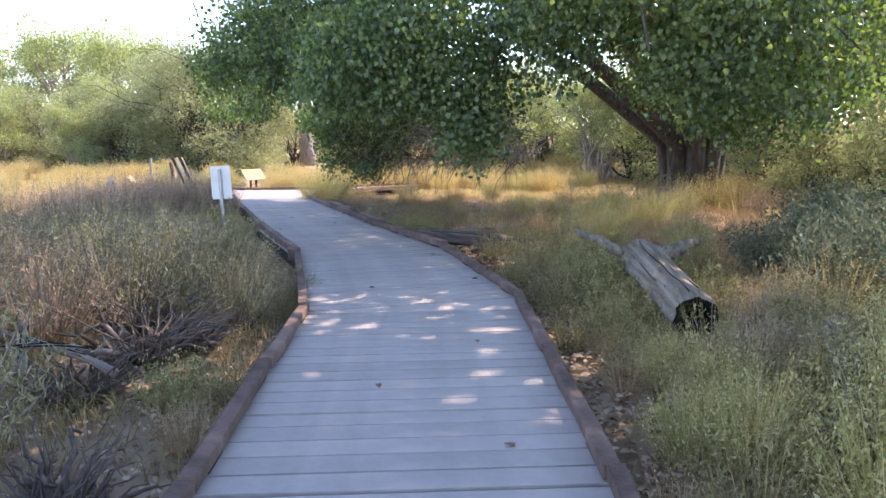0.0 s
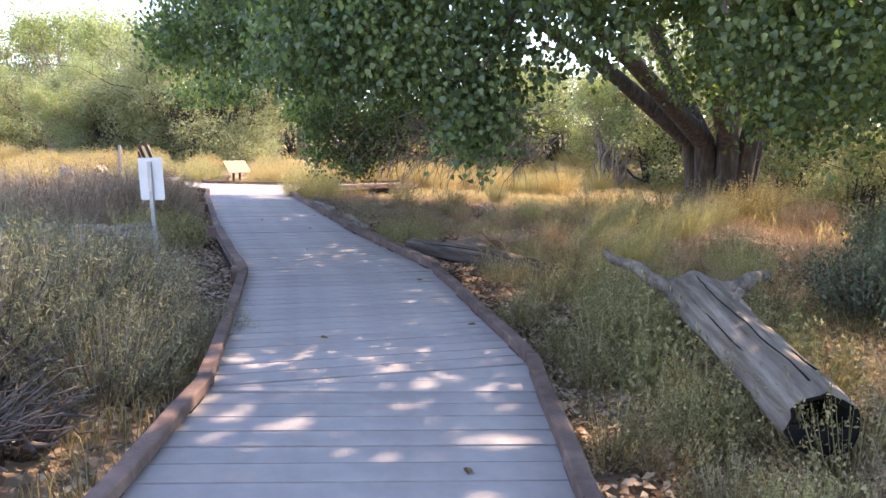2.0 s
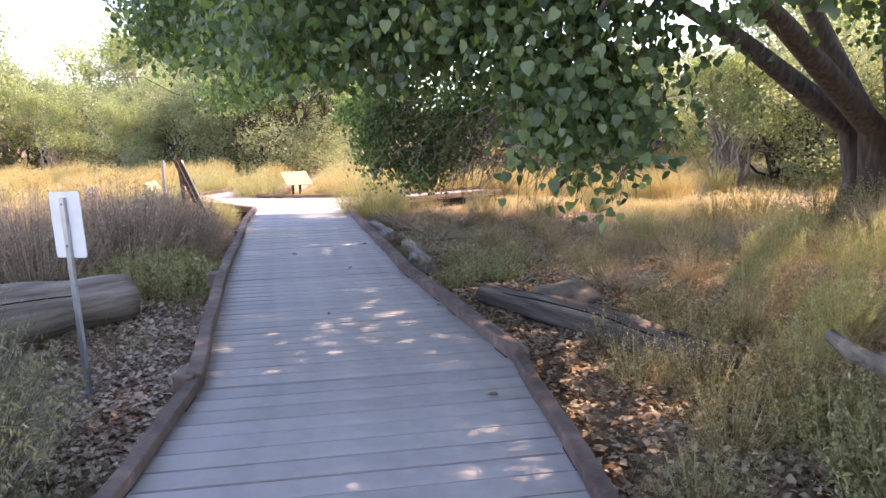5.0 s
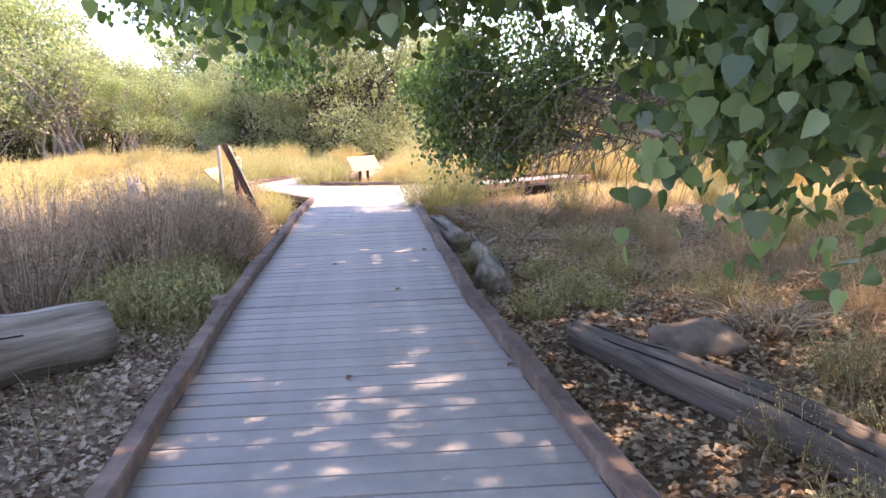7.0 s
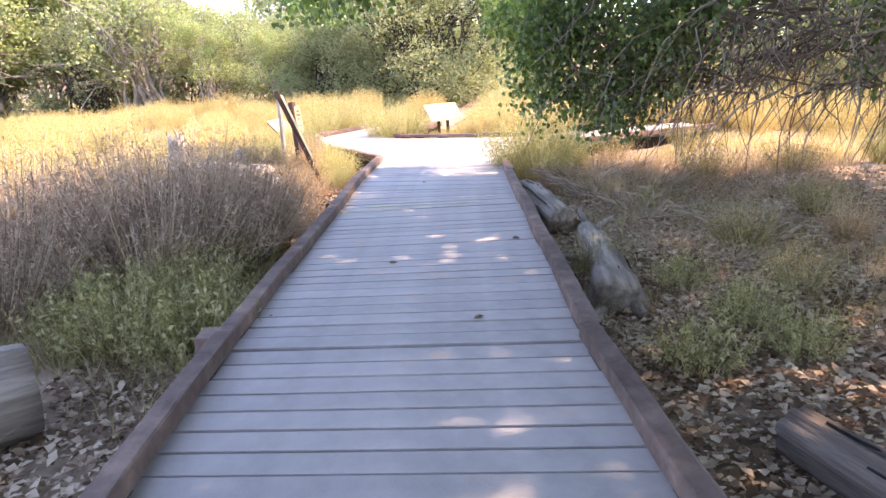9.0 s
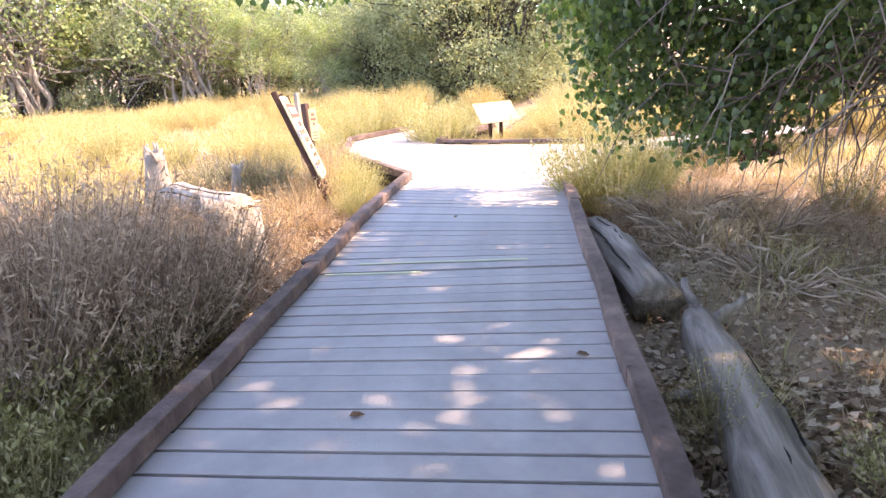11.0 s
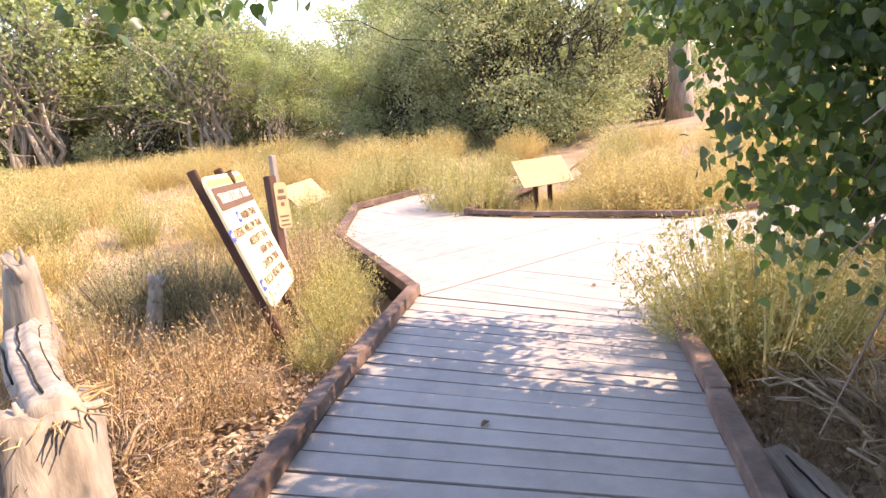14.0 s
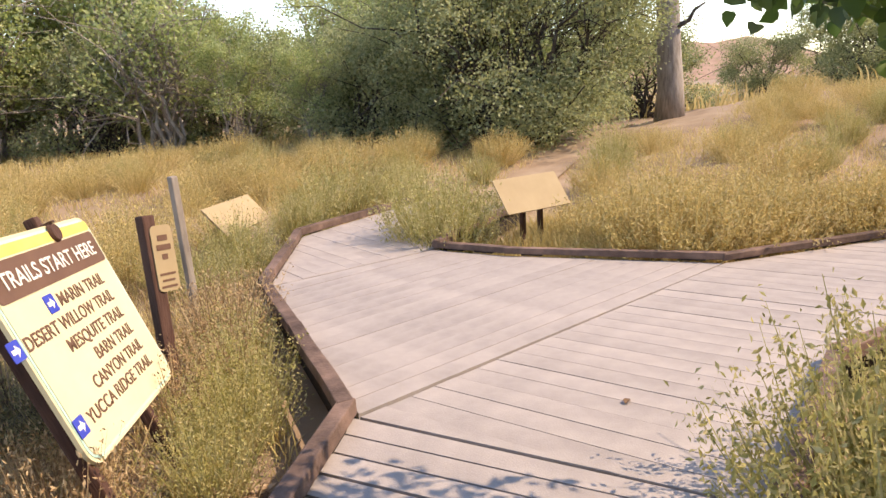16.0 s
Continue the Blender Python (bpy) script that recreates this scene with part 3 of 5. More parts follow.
def big_cottonwood():
    """The old cottonwood beside the walk, whose boughs hang low over it."""
    rng = np.random.default_rng(11)
    X, Y = 5.9, 20.5
    z0 = float(ground_z(X, Y)) - 0.1
    tree = base("cottonwood_tree", pose(X, Y, z0), "old many-stemmed cottonwood with low boughs over the boardwalk", "tree")
    o = np.array([X, Y, z0])
    ends = [(-0.5, 13.5, 4.2), (2.2, 12.5, 4.5), (-0.8, 18.3, 4.4), (1.5, 19.5, 6.5), (6.5, 15.5, 6.5), (8.5, 19, 8.0), (7.5, 23, 9.0), (3.0, 16.0, 8.5)]
    foot = [(-0.40, -0.25), (-0.1, -0.42), (-0.5, 0.1), (-0.25, 0.25), (0.2, -0.35), (0.42, 0.0), (0.15, 0.35), (0.0, 0.0)]
    for k, ((ex, ey, ez), (fx, fy)) in enumerate(zip(ends, foot)):
        p = np.array([(fx * 1.3, fy * 1.3, 0), (fx * 1.1, fy * 1.1, 0.8), (fx * 1.6, fy * 1.6, 1.8), *[tuple((np.array((ex, ey, ez)) - o) * t + np.array((0, 0, 1.2 * math.sin(math.pi * t)))) for t in (0.45, 0.72, 1.0)]])
        tubes("stem", [(p, [0.42, 0.30, 0.22, 0.15, 0.10, 0.05], 12, 0.09)], M_BARK, tree)
    # the boughs that hang over the walk
    hang = [((-0.5, 13.5, 4.2), (-3.9, 13.1, 2.7)), ((-0.5, 13.5, 4.2), (-2.3, 11.3, 2.2)), ((-0.5, 13.5, 4.2), (-0.8, 10.0, 2.2)), ((2.2, 12.5, 4.5), (0.3, 9.9, 1.9)), ((2.2, 12.5, 4.5), (2.0, 8.6, 2.2)), ((2.2, 12.5, 4.5), (4.2, 9.0, 2.2)),
            ((-0.8, 18.3, 4.4), (-3.6, 18.1, 1.5)), ((-0.8, 18.3, 4.4), (-2.4, 18.3, 1.5)), ((-0.8, 18.3, 4.4), (-1.2, 18.6, 1.6)), ((-0.8, 18.3, 4.4), (-4.3, 15.6, 2.3)), ((6.5, 15.5, 6.5), (6.0, 11.0, 2.5))]
    for p, q in hang:
        tubes("bough", [(branch_points(np.array(p) - o, np.array(q) - o, rng, 7, -0.12, 0.25), np.linspace(0.055, 0.012, 7), 6, 0.03)], M_BARK, tree)
    # dense shaded lobes
    L = [((-1.8, 11.2, 2.3), (0.42, 0.5, 0.55), 120), ((-1.2, 10.6, 2.4), (0.75, 0.7, 0.7), 210), ((-0.3, 10.2, 2.35), (0.8, 0.6, 0.7), 160), ((0.4, 10.2, 1.85), (0.36, 0.38, 0.6), 56), ((0.34, 10.3, 1.4), (0.22, 0.25, 0.36), 22), ((0.08, 10.15, 1.65), (0.30, 0.34, 0.45), 70), ((-0.75, 10.3, 2.1), (0.6, 0.4, 0.35), 80), ((1.1, 9.9, 2.4), (0.6, 0.6, 0.6), 64), ((-1.4, 11.9, 2.8), (0.9, 0.8, 0.7), 250), ((-2.0, 13.6, 2.65), (0.9, 0.6, 0.5), 150), ((-0.8, 13.2, 2.7), (0.8, 0.6, 0.5), 130),
         ((1.4, 9.7, 2.85), (0.9, 0.7, 0.55), 170), ((2.9, 10.2, 2.75), (0.8, 0.7, 0.6), 150), ((4.0, 10.6, 2.5), (0.9, 0.8, 0.7), 170), ((5.2, 11.4, 2.7), (1.0, 0.8, 0.8), 160), ((1.6, 11.2, 3.1), (1.0, 0.7, 0.5), 150), ((2.8, 9.5, 2.35), (0.7, 0.8, 0.75), 140), ((3.7, 9.7, 2.3), (1.0, 0.9, 0.9), 190), ((3.5, 11.2, 1.95), (0.55, 0.6, 0.5), 80), ((4.3, 11.6, 1.9), (0.9, 0.7, 0.55), 110), ((3.6, 12.8, 2.3), (1.2, 0.8, 0.6), 120), ((-3.5, 12.9, 2.75), (0.75, 0.55, 0.6), 170), ((-2.6, 12.3, 2.65), (0.8, 0.6, 0.65), 170), ((-4.2, 13.25, 2.6), (0.32, 0.3, 0.32), 34), ((-2.9, 12.8, 3.4), (0.9, 0.6, 0.6), 130), ((5.2, 13.2, 2.9), (1.1, 1.0, 1.0), 150),
         ((-1.6, 12.2, 3.6), (1.6, 1.4, 1.1), 330), ((0.6, 11.6, 3.7), (1.6, 1.4, 1.1), 330), ((2.8, 10.8, 3.8), (1.6, 1.4, 1.1), 230), ((5.0, 11.8, 4.0), (1.7, 1.6, 1.3), 130),
         ((-3.33, 18.05, 1.2), (0.34, 0.36, 0.62), 72), ((-3.2, 18.25, 2.1), (0.5, 0.45, 0.6), 84), ((-2.7, 18.2, 1.15), (0.45, 0.35, 0.5), 76), ((-2.3, 18.3, 2.2), (0.8, 0.45, 0.5), 116), ((-1.2, 18.4, 2.3), (0.8, 0.45, 0.45), 84), ((-0.1, 18.5, 2.3), (0.8, 0.5, 0.55), 60), ((0.2, 18.6, 1.3), (0.45, 0.5, 0.5), 20), ((-2.05, 18.1, 1.25), (0.5, 0.35, 0.4), 80), ((-2.5, 17.95, 0.75), (0.34, 0.3, 0.26), 38), ((-2.95, 17.9, 1.75), (0.4, 0.35, 0.45), 60), ((-3.72, 18.6, 1.8), (0.26, 0.3, 0.4), 44), ((-3.3, 18.5, 2.35), (0.35, 0.35, 0.3), 44), ((-3.82, 19.19, 1.86), (0.26, 0.3, 0.22), 34), ((-4.15, 19.05, 1.98), (0.28, 0.28, 0.22), 44), ((-1.9, 17.75, 1.75), (0.5, 0.35, 0.35), 60),
         ((-2.1, 18.0, 3.3), (0.8, 0.7, 0.7), 64), ((-0.4, 17.8, 3.5), (1.3, 0.8, 0.8), 90), ((-4.3, 15.35, 2.05), (0.35, 0.42, 0.26), 34), ((-5.4, 16.55, 2.08), (0.3, 0.3, 0.26), 26), ((-4.6, 16.0, 2.75), (0.9, 0.8, 0.35), 50)]
    cs = lobed_crown("crown", [((c[0] - o[0], c[1] - o[1], c[2] - o[2]), r, n) for c, r, n in L], M_LEAF, rng, tree, 0.056, "delta", 22, 0.15, 1.0, 1.0, o)
    # High lobes above the view, added and placed by the shade they cast.
    H = [((-0.2, 13.9, 6.0), (2.7, 2.6, 1.6), 400), ((2.5, 14.0, 6.6), (3.0, 2.8, 1.8), 330), ((6.5, 14.5, 6.5), (3.0, 3.0, 2.2), 190), ((1.5, 17.2, 6.0), (2.2, 2.3, 1.7), 440), ((3.5, 18.0, 8.0), (3.4, 3.0, 2.2), 400), ((8.0, 19.5, 8.0), (3.2, 3.4, 2.6), 290), ((8.0, 22.8, 9.0), (3.2, 2.8, 2.2), 330), ((9.5, 15.0, 5.0), (2.4, 2.4, 2.2), 260), ((3.2, 21.3, 6.2), (2.2, 1.6, 1.2), 260), ((3.0, 10.0, 6.2), (2.6, 2.4, 1.4), 170), ((5.6, 8.8, 6.0), (2.6, 2.4, 1.5), 220)]
    lobed_crown("crown", [((c[0] - o[0], c[1] - o[1], c[2] - o[2]), r, n) for c, r, n in H], M_LEAF, rng, tree, 0.20, "quad", 11, 0.28, 0.4)
    pick = cs[rng.choice(len(cs), 420, replace=False)]
    org = pick + rng.normal(size=pick.shape) * 0.22 + np.array([0, 0.1, 0.42])
    px, py = pick[:, 0] + o[0], pick[:, 1] + o[1]
    keep = ~(in_deck(px, py, 0.3) & (pick[:, 2] + o[2] < 1.85)) & ~((axis_distance(px, py) < 1.3) & (py < 12.5))
    tubes("twig_mass", twig_tubes(org[keep], pick[keep], rng), M_TWIG, tree)["kind"] = "stuff"
    # bare twigs hanging under the far bough
    n = 640
    a = np.stack([rng.uniform(-2.5, 1.4, n), rng.uniform(17.7, 19.6, n), rng.uniform(0.9, 2.1, n)], 1) - o
    b = a + np.stack([rng.normal(-0.30, 0.45, n), rng.normal(-0.25, 0.3, n), -rng.uniform(0.2, 0.95, n)], 1)
    tubes("bare_twig_mass", twig_tubes(a, b, rng, 0.013, 0.003, 5, -0.2), M_TWIG, tree)["kind"] = "stuff"
    return tree


def small_tree(name, label, seed, height, radius, mat, bark, stems=4, lobes=12, clusters=60, leaf=0.16, bare=0, lift=0.35, cluster=12, crown=1.0, lobe=(0.22, 0.40)):
    """A broad shrub-like tree from several leaning stems, at the origin."""
    rng = np.random.default_rng(seed)
    tree = base(name, pose(0, 0, 0), label, "tree")
    twigs, L = [], []
    for k in range(lobes):
        az, h = k * 2.4 + rng.uniform(-0.4, 0.4), height * rng.uniform(lift, 0.92)
        reach = radius * math.sqrt(max(0.05, 1 - ((h / height - 0.45) / 0.6) ** 2)) * rng.uniform(0.35, 0.85)
        c = np.array([math.cos(az) * reach, math.sin(az) * reach, h])
        s = k % stems
        f = np.array([math.cos(s * 2.1) * 0.15 * radius, math.sin(s * 2.1) * 0.15 * radius, -0.2])
        pts = branch_points(f, c, rng, 7, -0.08, 0.35)
        r = 0.023 * height ** 0.8
        tubes("limb", [(pts, np.linspace(r, r * 0.15, 7), 6, 0.04)], bark, tree)
        q = rng.uniform(*lobe) * radius
        L.append((tuple(c), (q * 1.1, q * 1.1, q * 0.85), clusters))
        for _ in range(bare):
            twigs.append((branch_points(pts[rng.integers(3, 6)], c + rng.normal(size=3) * q * 1.1, rng, 4, 0, 0.4), np.linspace(r * 0.25, 0.006, 4), 4, 0))
    if twigs:
        tubes("twig_mass", twigs, bark, tree)["kind"] = "stuff"
    lobed_crown("crown", L, mat, rng, tree, leaf, "quad", cluster, leaf * 1.9, 0.3, crown)
    return tree


def unseen_shade_tree(x, y):
    """An unseen cottonwood, added beside the walk to shade its start."""
    rng = np.random.default_rng(12)
    tree = base("cottonwood_tree", pose(x, y, float(ground_z(x, y)) - 0.1), "unseen tall cottonwood added to shade the boardwalk", "tree")
    for k, (dx, dy, dz) in enumerate(((-6.5, -1, 6), (-3.5, -2.5, 6.5), (-6, 1.5, 6), (-1, 1, 8))):
        p = np.array([(0.25 * math.cos(k * 1.6), 0.25 * math.sin(k * 1.6), 0), (0.2 * dx * 0.2, 0.2 * dy * 0.2, 2.2), (dx * 0.5, dy * 0.5, dz * 0.75), (dx, dy, dz)])
        tubes("stem", [(p, [0.42, 0.32, 0.18, 0.06], 12, 0.06)], M_BARK, tree)
    lobed_crown("crown", [((-6.8, -1.2, 6.2), (2.5, 2.3, 1.3), 520), ((-3.8, -2.8, 6.5), (2.6, 2.4, 1.5), 480), ((-6.4, -4.2, 6.2), (2.4, 2.2, 1.3), 420), ((-2.0, 0.8, 7.5), (2.8, 2.6, 1.8), 420)], M_LEAF, rng, tree, 0.20, "quad", 11, 0.28, 0.4)


def place(ob, x, y, turn=0, size=1.0, sink=0.0):
    m = pose(x, y, float(ground_z(x, y)) - sink, 0, 0, turn)
    c = copy_thing(ob, m)
    c.scale = (size, size, size)
    return c


def settle(ob, x, y, turn=0, size=1.0):
    ob.matrix_basis = pose(x, y, float(ground_z(x, y)), 0, 0, turn)
    ob.scale = (size, size, size)
    return ob


# ---- shrubs ----
def shrub(name, label, seed, height, radius, leaf_mat, stem_mat, stems=170, leaves=16, leaf=0.022, upright=0.6, aspect=0.5, low=0.35, category="shrub", group=""):
    """A bush of thin stems with small leaves on their upper parts, at the origin."""
    rng = np.random.default_rng(seed)
    ob = base(name, pose(0, 0, 0), label, category, group)
    n = stems
    az = rng.uniform(0, 2 * np.pi, n)
    rr = radius * np.sqrt(rng.uniform(0, 1, n))
    foot = np.stack([np.cos(az) * rr * 0.3, np.sin(az) * rr * 0.3, np.full(n, -0.04)], 1)
    h = height * rng.uniform(0.6, 1.05, n) * (1 - 0.35 * (rr / radius) ** 2)
    top = np.stack([np.cos(az) * rr, np.sin(az) * rr, h], 1) + rng.normal(size=(n, 3)) * 0.06 * height
    bend = (foot + top) / 2 + np.stack([np.cos(az) * rr, np.sin(az) * rr, np.zeros(n)], 1) * 0.22 * (1 - upright)
    ts = np.linspace(0, 1, 5)
    pts = np.stack([((1 - t) ** 2) * foot + 2 * t * (1 - t) * bend + t * t * top for t in ts], 1)
    sd = rng.uniform(0, np.pi, n)
    side = np.stack([np.cos(sd), np.sin(sd), np.zeros(n)], 1)[:, None, :] * (0.0036 * np.array([1.3, 1, 0.8, 0.55, 0.2]))[None, :, None] * (0.5 + height)
    v = np.stack([pts - side, pts + side], 2).reshape(-1, 3)
    q = np.array([(0, 1, 3), (0, 3, 2), (2, 3, 5), (2, 5, 4), (4, 5, 7), (4, 7, 6), (6, 7, 9), (6, 9, 8)])
    f = (np.arange(n)[:, None, None] * 10 + q[None]).reshape(-1, 3)
    link_mesh("brushwood", v, f, stem_mat, ob)["kind"] = "stuff"
    t = rng.uniform(low, 1.03, (n, leaves))
    a, b, c = (1 - t) ** 2, 2 * t * (1 - t), t * t
    lp = (a[..., None] * foot[:, None] + b[..., None] * bend[:, None] + c[..., None] * top[:, None]).reshape(-1, 3)
    lp = lp + rng.normal(size=lp.shape) * 0.018 * (0.5 + height)
    lv, lf = leaf_arrays(lp, leaf * rng.uniform(0.6, 1.4, len(lp)), rng, -0.7, aspect)
    link_mesh("foliage", lv, lf, leaf_mat, ob)
    return ob


# ---- grass ----
def scatter(n, x0, x1, y0, y1, rng, clump=0.0, per=1, margin=0.12):
    """Places on the ground within a stretch of the plan, in clumps, off the boardwalk."""
    c = np.stack([rng.uniform(x0, x1, n), rng.uniform(y0, y1, n)], 1)
    p = np.repeat(c, per, 0)
    if clump:
        p = p + rng.normal(size=p.shape) * clump
    p = p[~in_deck(p[:, 0], p[:, 1], margin)]
    if per > 1:
        for hx, hy, hr in HOLLOWS:
            p = p[np.hypot(p[:, 0] - hx, p[:, 1] - hy) > hr]
    return np.concatenate([p, ground_z(p[:, 0], p[:, 1])[:, None] - 0.01], 1)


def grass(name, label, mat, patches, seed):
    """One sheet of grass; a patch: clumps, x0, x1, y0, y1, spread, blades a clump, height, width, lean."""
    rng = np.random.default_rng(seed)
    arrays = []
    for n, x0, x1, y0, y1, sp, per, h, w, lean in patches:
        p = scatter(n, x0, x1, y0, y1, rng, sp, per, 0.26)
        tall = 0.75 + 0.5 * (0.5 + 0.5 * np.sin(p[:, 0] * 1.1 + 2) * np.sin(p[:, 1] * 0.9)) 
        arrays.append(blade_arrays(p, h * tall * rng.uniform(0.55, 1.15, len(p)), lean, w * rng.uniform(0.6, 1.3, len(p)), rng))
    v, f = join(*arrays)
    return tagged(link_mesh(name, v, f, mat), label, "grass", kind="stuff")


cottonwood = big_cottonwood()
unseen_shade_tree(9.5, 7.5)

# far trees and thickets
great = small_tree("willow_tree", "broad olive-green willow with dark stems behind the boardwalk", 21, 6.3, 4.6, M_WILLOW, M_BARK, 6, 74, 70, 0.08, 3, 0.08, 17, lobe=(0.15, 0.28))
settle(great, -12.8, 34.0)
willow = small_tree("willow_thicket", "dense olive-green willow thicket at the meadow edge", 24, 5.6, 4.4, M_WILLOW, M_BARK, 6, 32, 54, 0.135, 2, 0.06, lobe=(0.15, 0.32))
settle(willow, -17.0, 35.0, 40, 0.6)
for x, y, a, s in ((-17.5, 34.0, 130, 0.62), (-22, 37, 200, 0.75), (-14.2, 40.5, 250, 0.62), (-31, 33, 20, 0.8), (-37, 30, 70, 0.9), (3.5, 38, 60, 0.8), (-0.5, 33.5, 90, 0.55), (6.5, 29, 30, 0.7), (-4.0, 47, 200, 0.55), (-9.5, 58, 200, 0.6), (-5.5, 56, 20, 0.7), (-12.6, 47, 120, 0.7), (10, 31, 160, 0.9), (13, 22, 210, 0.9), (-2.0, 50, 20, 0.7), (12.5, 14.5, 280, 0.8), (-27, 36.5, 10, 0.6), (8.6, 18.9, 50, 0.38), (8.6, 15.6, 140, 0.34), (9.6, 24.9, 230, 0.5), (10.5, 17.0, 20, 0.5)):
    place(willow, x, y, a, s)
pale = small_tree("cottonwood_sapling", "pale green young cottonwood with an open crown", 22, 8.5, 4.2, M_FARLEAF, M_PALEBARK, 3, 22, 70, 0.135, 4, 0.35, lobe=(0.16, 0.34))
settle(pale, -31.5, 38.5, 0, 0.78)
for x, y, a, s in ((-36, 31, 200, 1.2), (-32.5, 34.8, 20, 1.15), (-43, 27, 300, 1.2), (-37, 25, 90, 1.0), (-30, 58, 30, 1.3), (-36.5, 60, 120, 1.4), (-43, 62, 260, 1.35), (-39, 39, 80, 1.0), (-24, 46.5, 150, 1.08), (-16.5, 50, 220, 0.8), (2, 66, 40, 1.0), (14, 44, 10, 1.1), (17, 30, 200, 1.1), (8, 36, 100, 0.9), (1.5, 31, 30, 0.55), (-19.5, 33.5, 60, 0.42), (-24.5, 34.5, 100, 0.5), (-21.5, 39, 170, 0.62), (-27.5, 38, 200, 0.62), (-16.5, 38.5, 310, 0.75), (4.5, 28.5, 70, 0.5), (-34, 33, 10, 0.6)):
    place(pale, x, y, a, s)
lush = small_tree("young_cottonwood", "bright green leafy young cottonwood at the meadow edge", 27, 6.0, 2.8, M_FARLEAF, M_PALEBARK, 4, 34, 60, 0.12, 1, 0.06, 13, lobe=(0.2, 0.34))
settle(lush, -24.2, 20.6)
grey = small_tree("bare_tree", "half-dead grey tree with bare twiggy branches", 23, 7.5, 3.4, M_FARLEAF, M_PALEBARK, 4, 16, 22, 0.16, 12, 0.3)
settle(grey, -28, 33.5)
for x, y, a, s in ((-34, 29, 30, 1.2), (-33, 37.5, 140, 1.1), (-40, 34, 60, 1.0), (9.5, 25.5, 60, 0.45)):
    place(grey, x, y, a, s)


def dead_tree(x, y, height):
    """A tall bare trunk with stubs of limbs."""
    rng = np.random.default_rng(5)
    tree = base("dead_tree", pose(x, y, float(ground_z(x, y))), "tall grey dead cottonwood trunk with broken limbs", "tree")
    p = np.array([(0, 0, -0.2), (0.03, 0, 1), (-0.05, 0.05, 2.4), (-0.1, 0.0, 4.0), (-0.12, 0, 6.0), (0.1, 0, height)])
    tubes("trunk", [(p, [0.50, 0.40, 0.36, 0.34, 0.30, 0.2], 14, 0.06)], M_PALEBARK, tree)
    for z, dx, dz in ((2.7, 1.0, 0.8), (3.6, -0.9, 0.9), (4.6, 1.2, 1.4), (5.4, -1.2, 1.6)):
        tubes("limb", [(branch_points((0, 0, z), (dx, 0.2, z + dz), rng, 5, 0.05, 0.3), np.linspace(0.11, 0.03, 5), 7, 0.05)], M_BARK, tree)


dead_tree(-9.85, 39.5, 8.5)

# shrubs
def many(ob, spots):
    for x, y, s in spots:
        place(ob, x, y, (x * 77 + y * 31) % 360, s)


sage = shrub("sage_bush", "grey-green brushy sage with woody brown stems", 31, 0.95, 0.85, M_SAGE, M_TWIG, 330, 24, 0.040, 0.5, aspect=0.24, low=0.4)
settle(sage, -2.4, 4.5, 0, 1.1)
many(sage, ((-2.6, 7.2, 1.0), (-1.45, 3.6, 0.5), (-3.5, 5.8, 1.1), (-3.5, 8.1, 0.95), (-2.3, 8.4, 0.8), (-4.6, 7.4, 1.1), (-3.3, 3.4, 1.0), (-1.8, 3.2, 0.6), (-4.9, 9.4, 1.0), (-5.9, 8.2, 1.1), (-4.4, 4.2, 1.1), (-5.6, 6.2, 1.1), (-6.8, 10.2, 1.1), (-1.5, 8.0, 0.5), (-3.0, 9.0, 0.9), (-2.6, 2.6, 0.9), (-4.2, 6.6, 1.15), (-4.0, 9.4, 1.0)))
green = shrub("weed_bush", "soft grey-green weedy bush among dry grass", 35, 0.72, 0.6, M_GREENGRASS, M_GREENGRASS, 150, 14, 0.032, 0.55, low=0.25)
settle(green, 2.6, 4.5, 0, 1.0)
many(green, ((2.0, 3.6, 0.9), (3.2, 5.3, 1.1), (1.9, 5.6, 0.8), (3.4, 3.6, 1.1), (1.45, 7.0, 0.6), (1.3, 8.6, 0.65), (1.0, 9.8, 0.55), (3.6, 8.0, 0.9), (4.3, 6.4, 1.1), (5.0, 8.6, 1.1), (5.6, 10.2, 1.2), (4.6, 11.2, 0.9), (1.0, 11.4, 0.6), (0.6, 10.6, 0.5), (6.4, 12.4, 1.1), (-1.2, 7.5, 0.4), (-1.0, 5.6, 0.4), (-4.0, 13.2, 0.6), (-4.5, 14.0, 0.6), (-3.6, 9.0, 0.7), (-2.0, 15.0, 0.5), (-1.0, 16.2, 0.6), (-4.9, 14.7, 0.55), (2.2, 2.6, 0.9), (2.7, 5.9, 0.8), (1.6, 4.4, 0.6), (3.0, 7.0, 0.8), (1.7, 10.2, 0.6), (2.9, 9.6, 0.8), (0.9, 12.4, 0.5), (3.6, 12.6, 0.8), (-3.2, 21.4, 0.7), (-2.2, 22.6, 0.8), (1.5, 10.4, 0.7), (1.6, 9.4, 0.7), (1.95, 9.9, 0.7), (2.35, 8.6, 0.6), (5.0, 18.6, 1.2), (4.3, 19.3, 1.2), (6.4, 18.4, 1.2), (3.6, 20.6, 1.1), (7.4, 19.2, 1.3), (2.6, 19.4, 1.0)))
greybrush = shrub("rabbitbrush", "tall tan-grey dried rabbitbrush with feathery tips", 32, 0.85, 0.72, M_GREYBRUSH, M_BRUSHSTEM, 330, 18, 0.036, 0.5, aspect=0.2, low=0.35)
settle(greybrush, -5.1, 13.6, 0, 1.35)
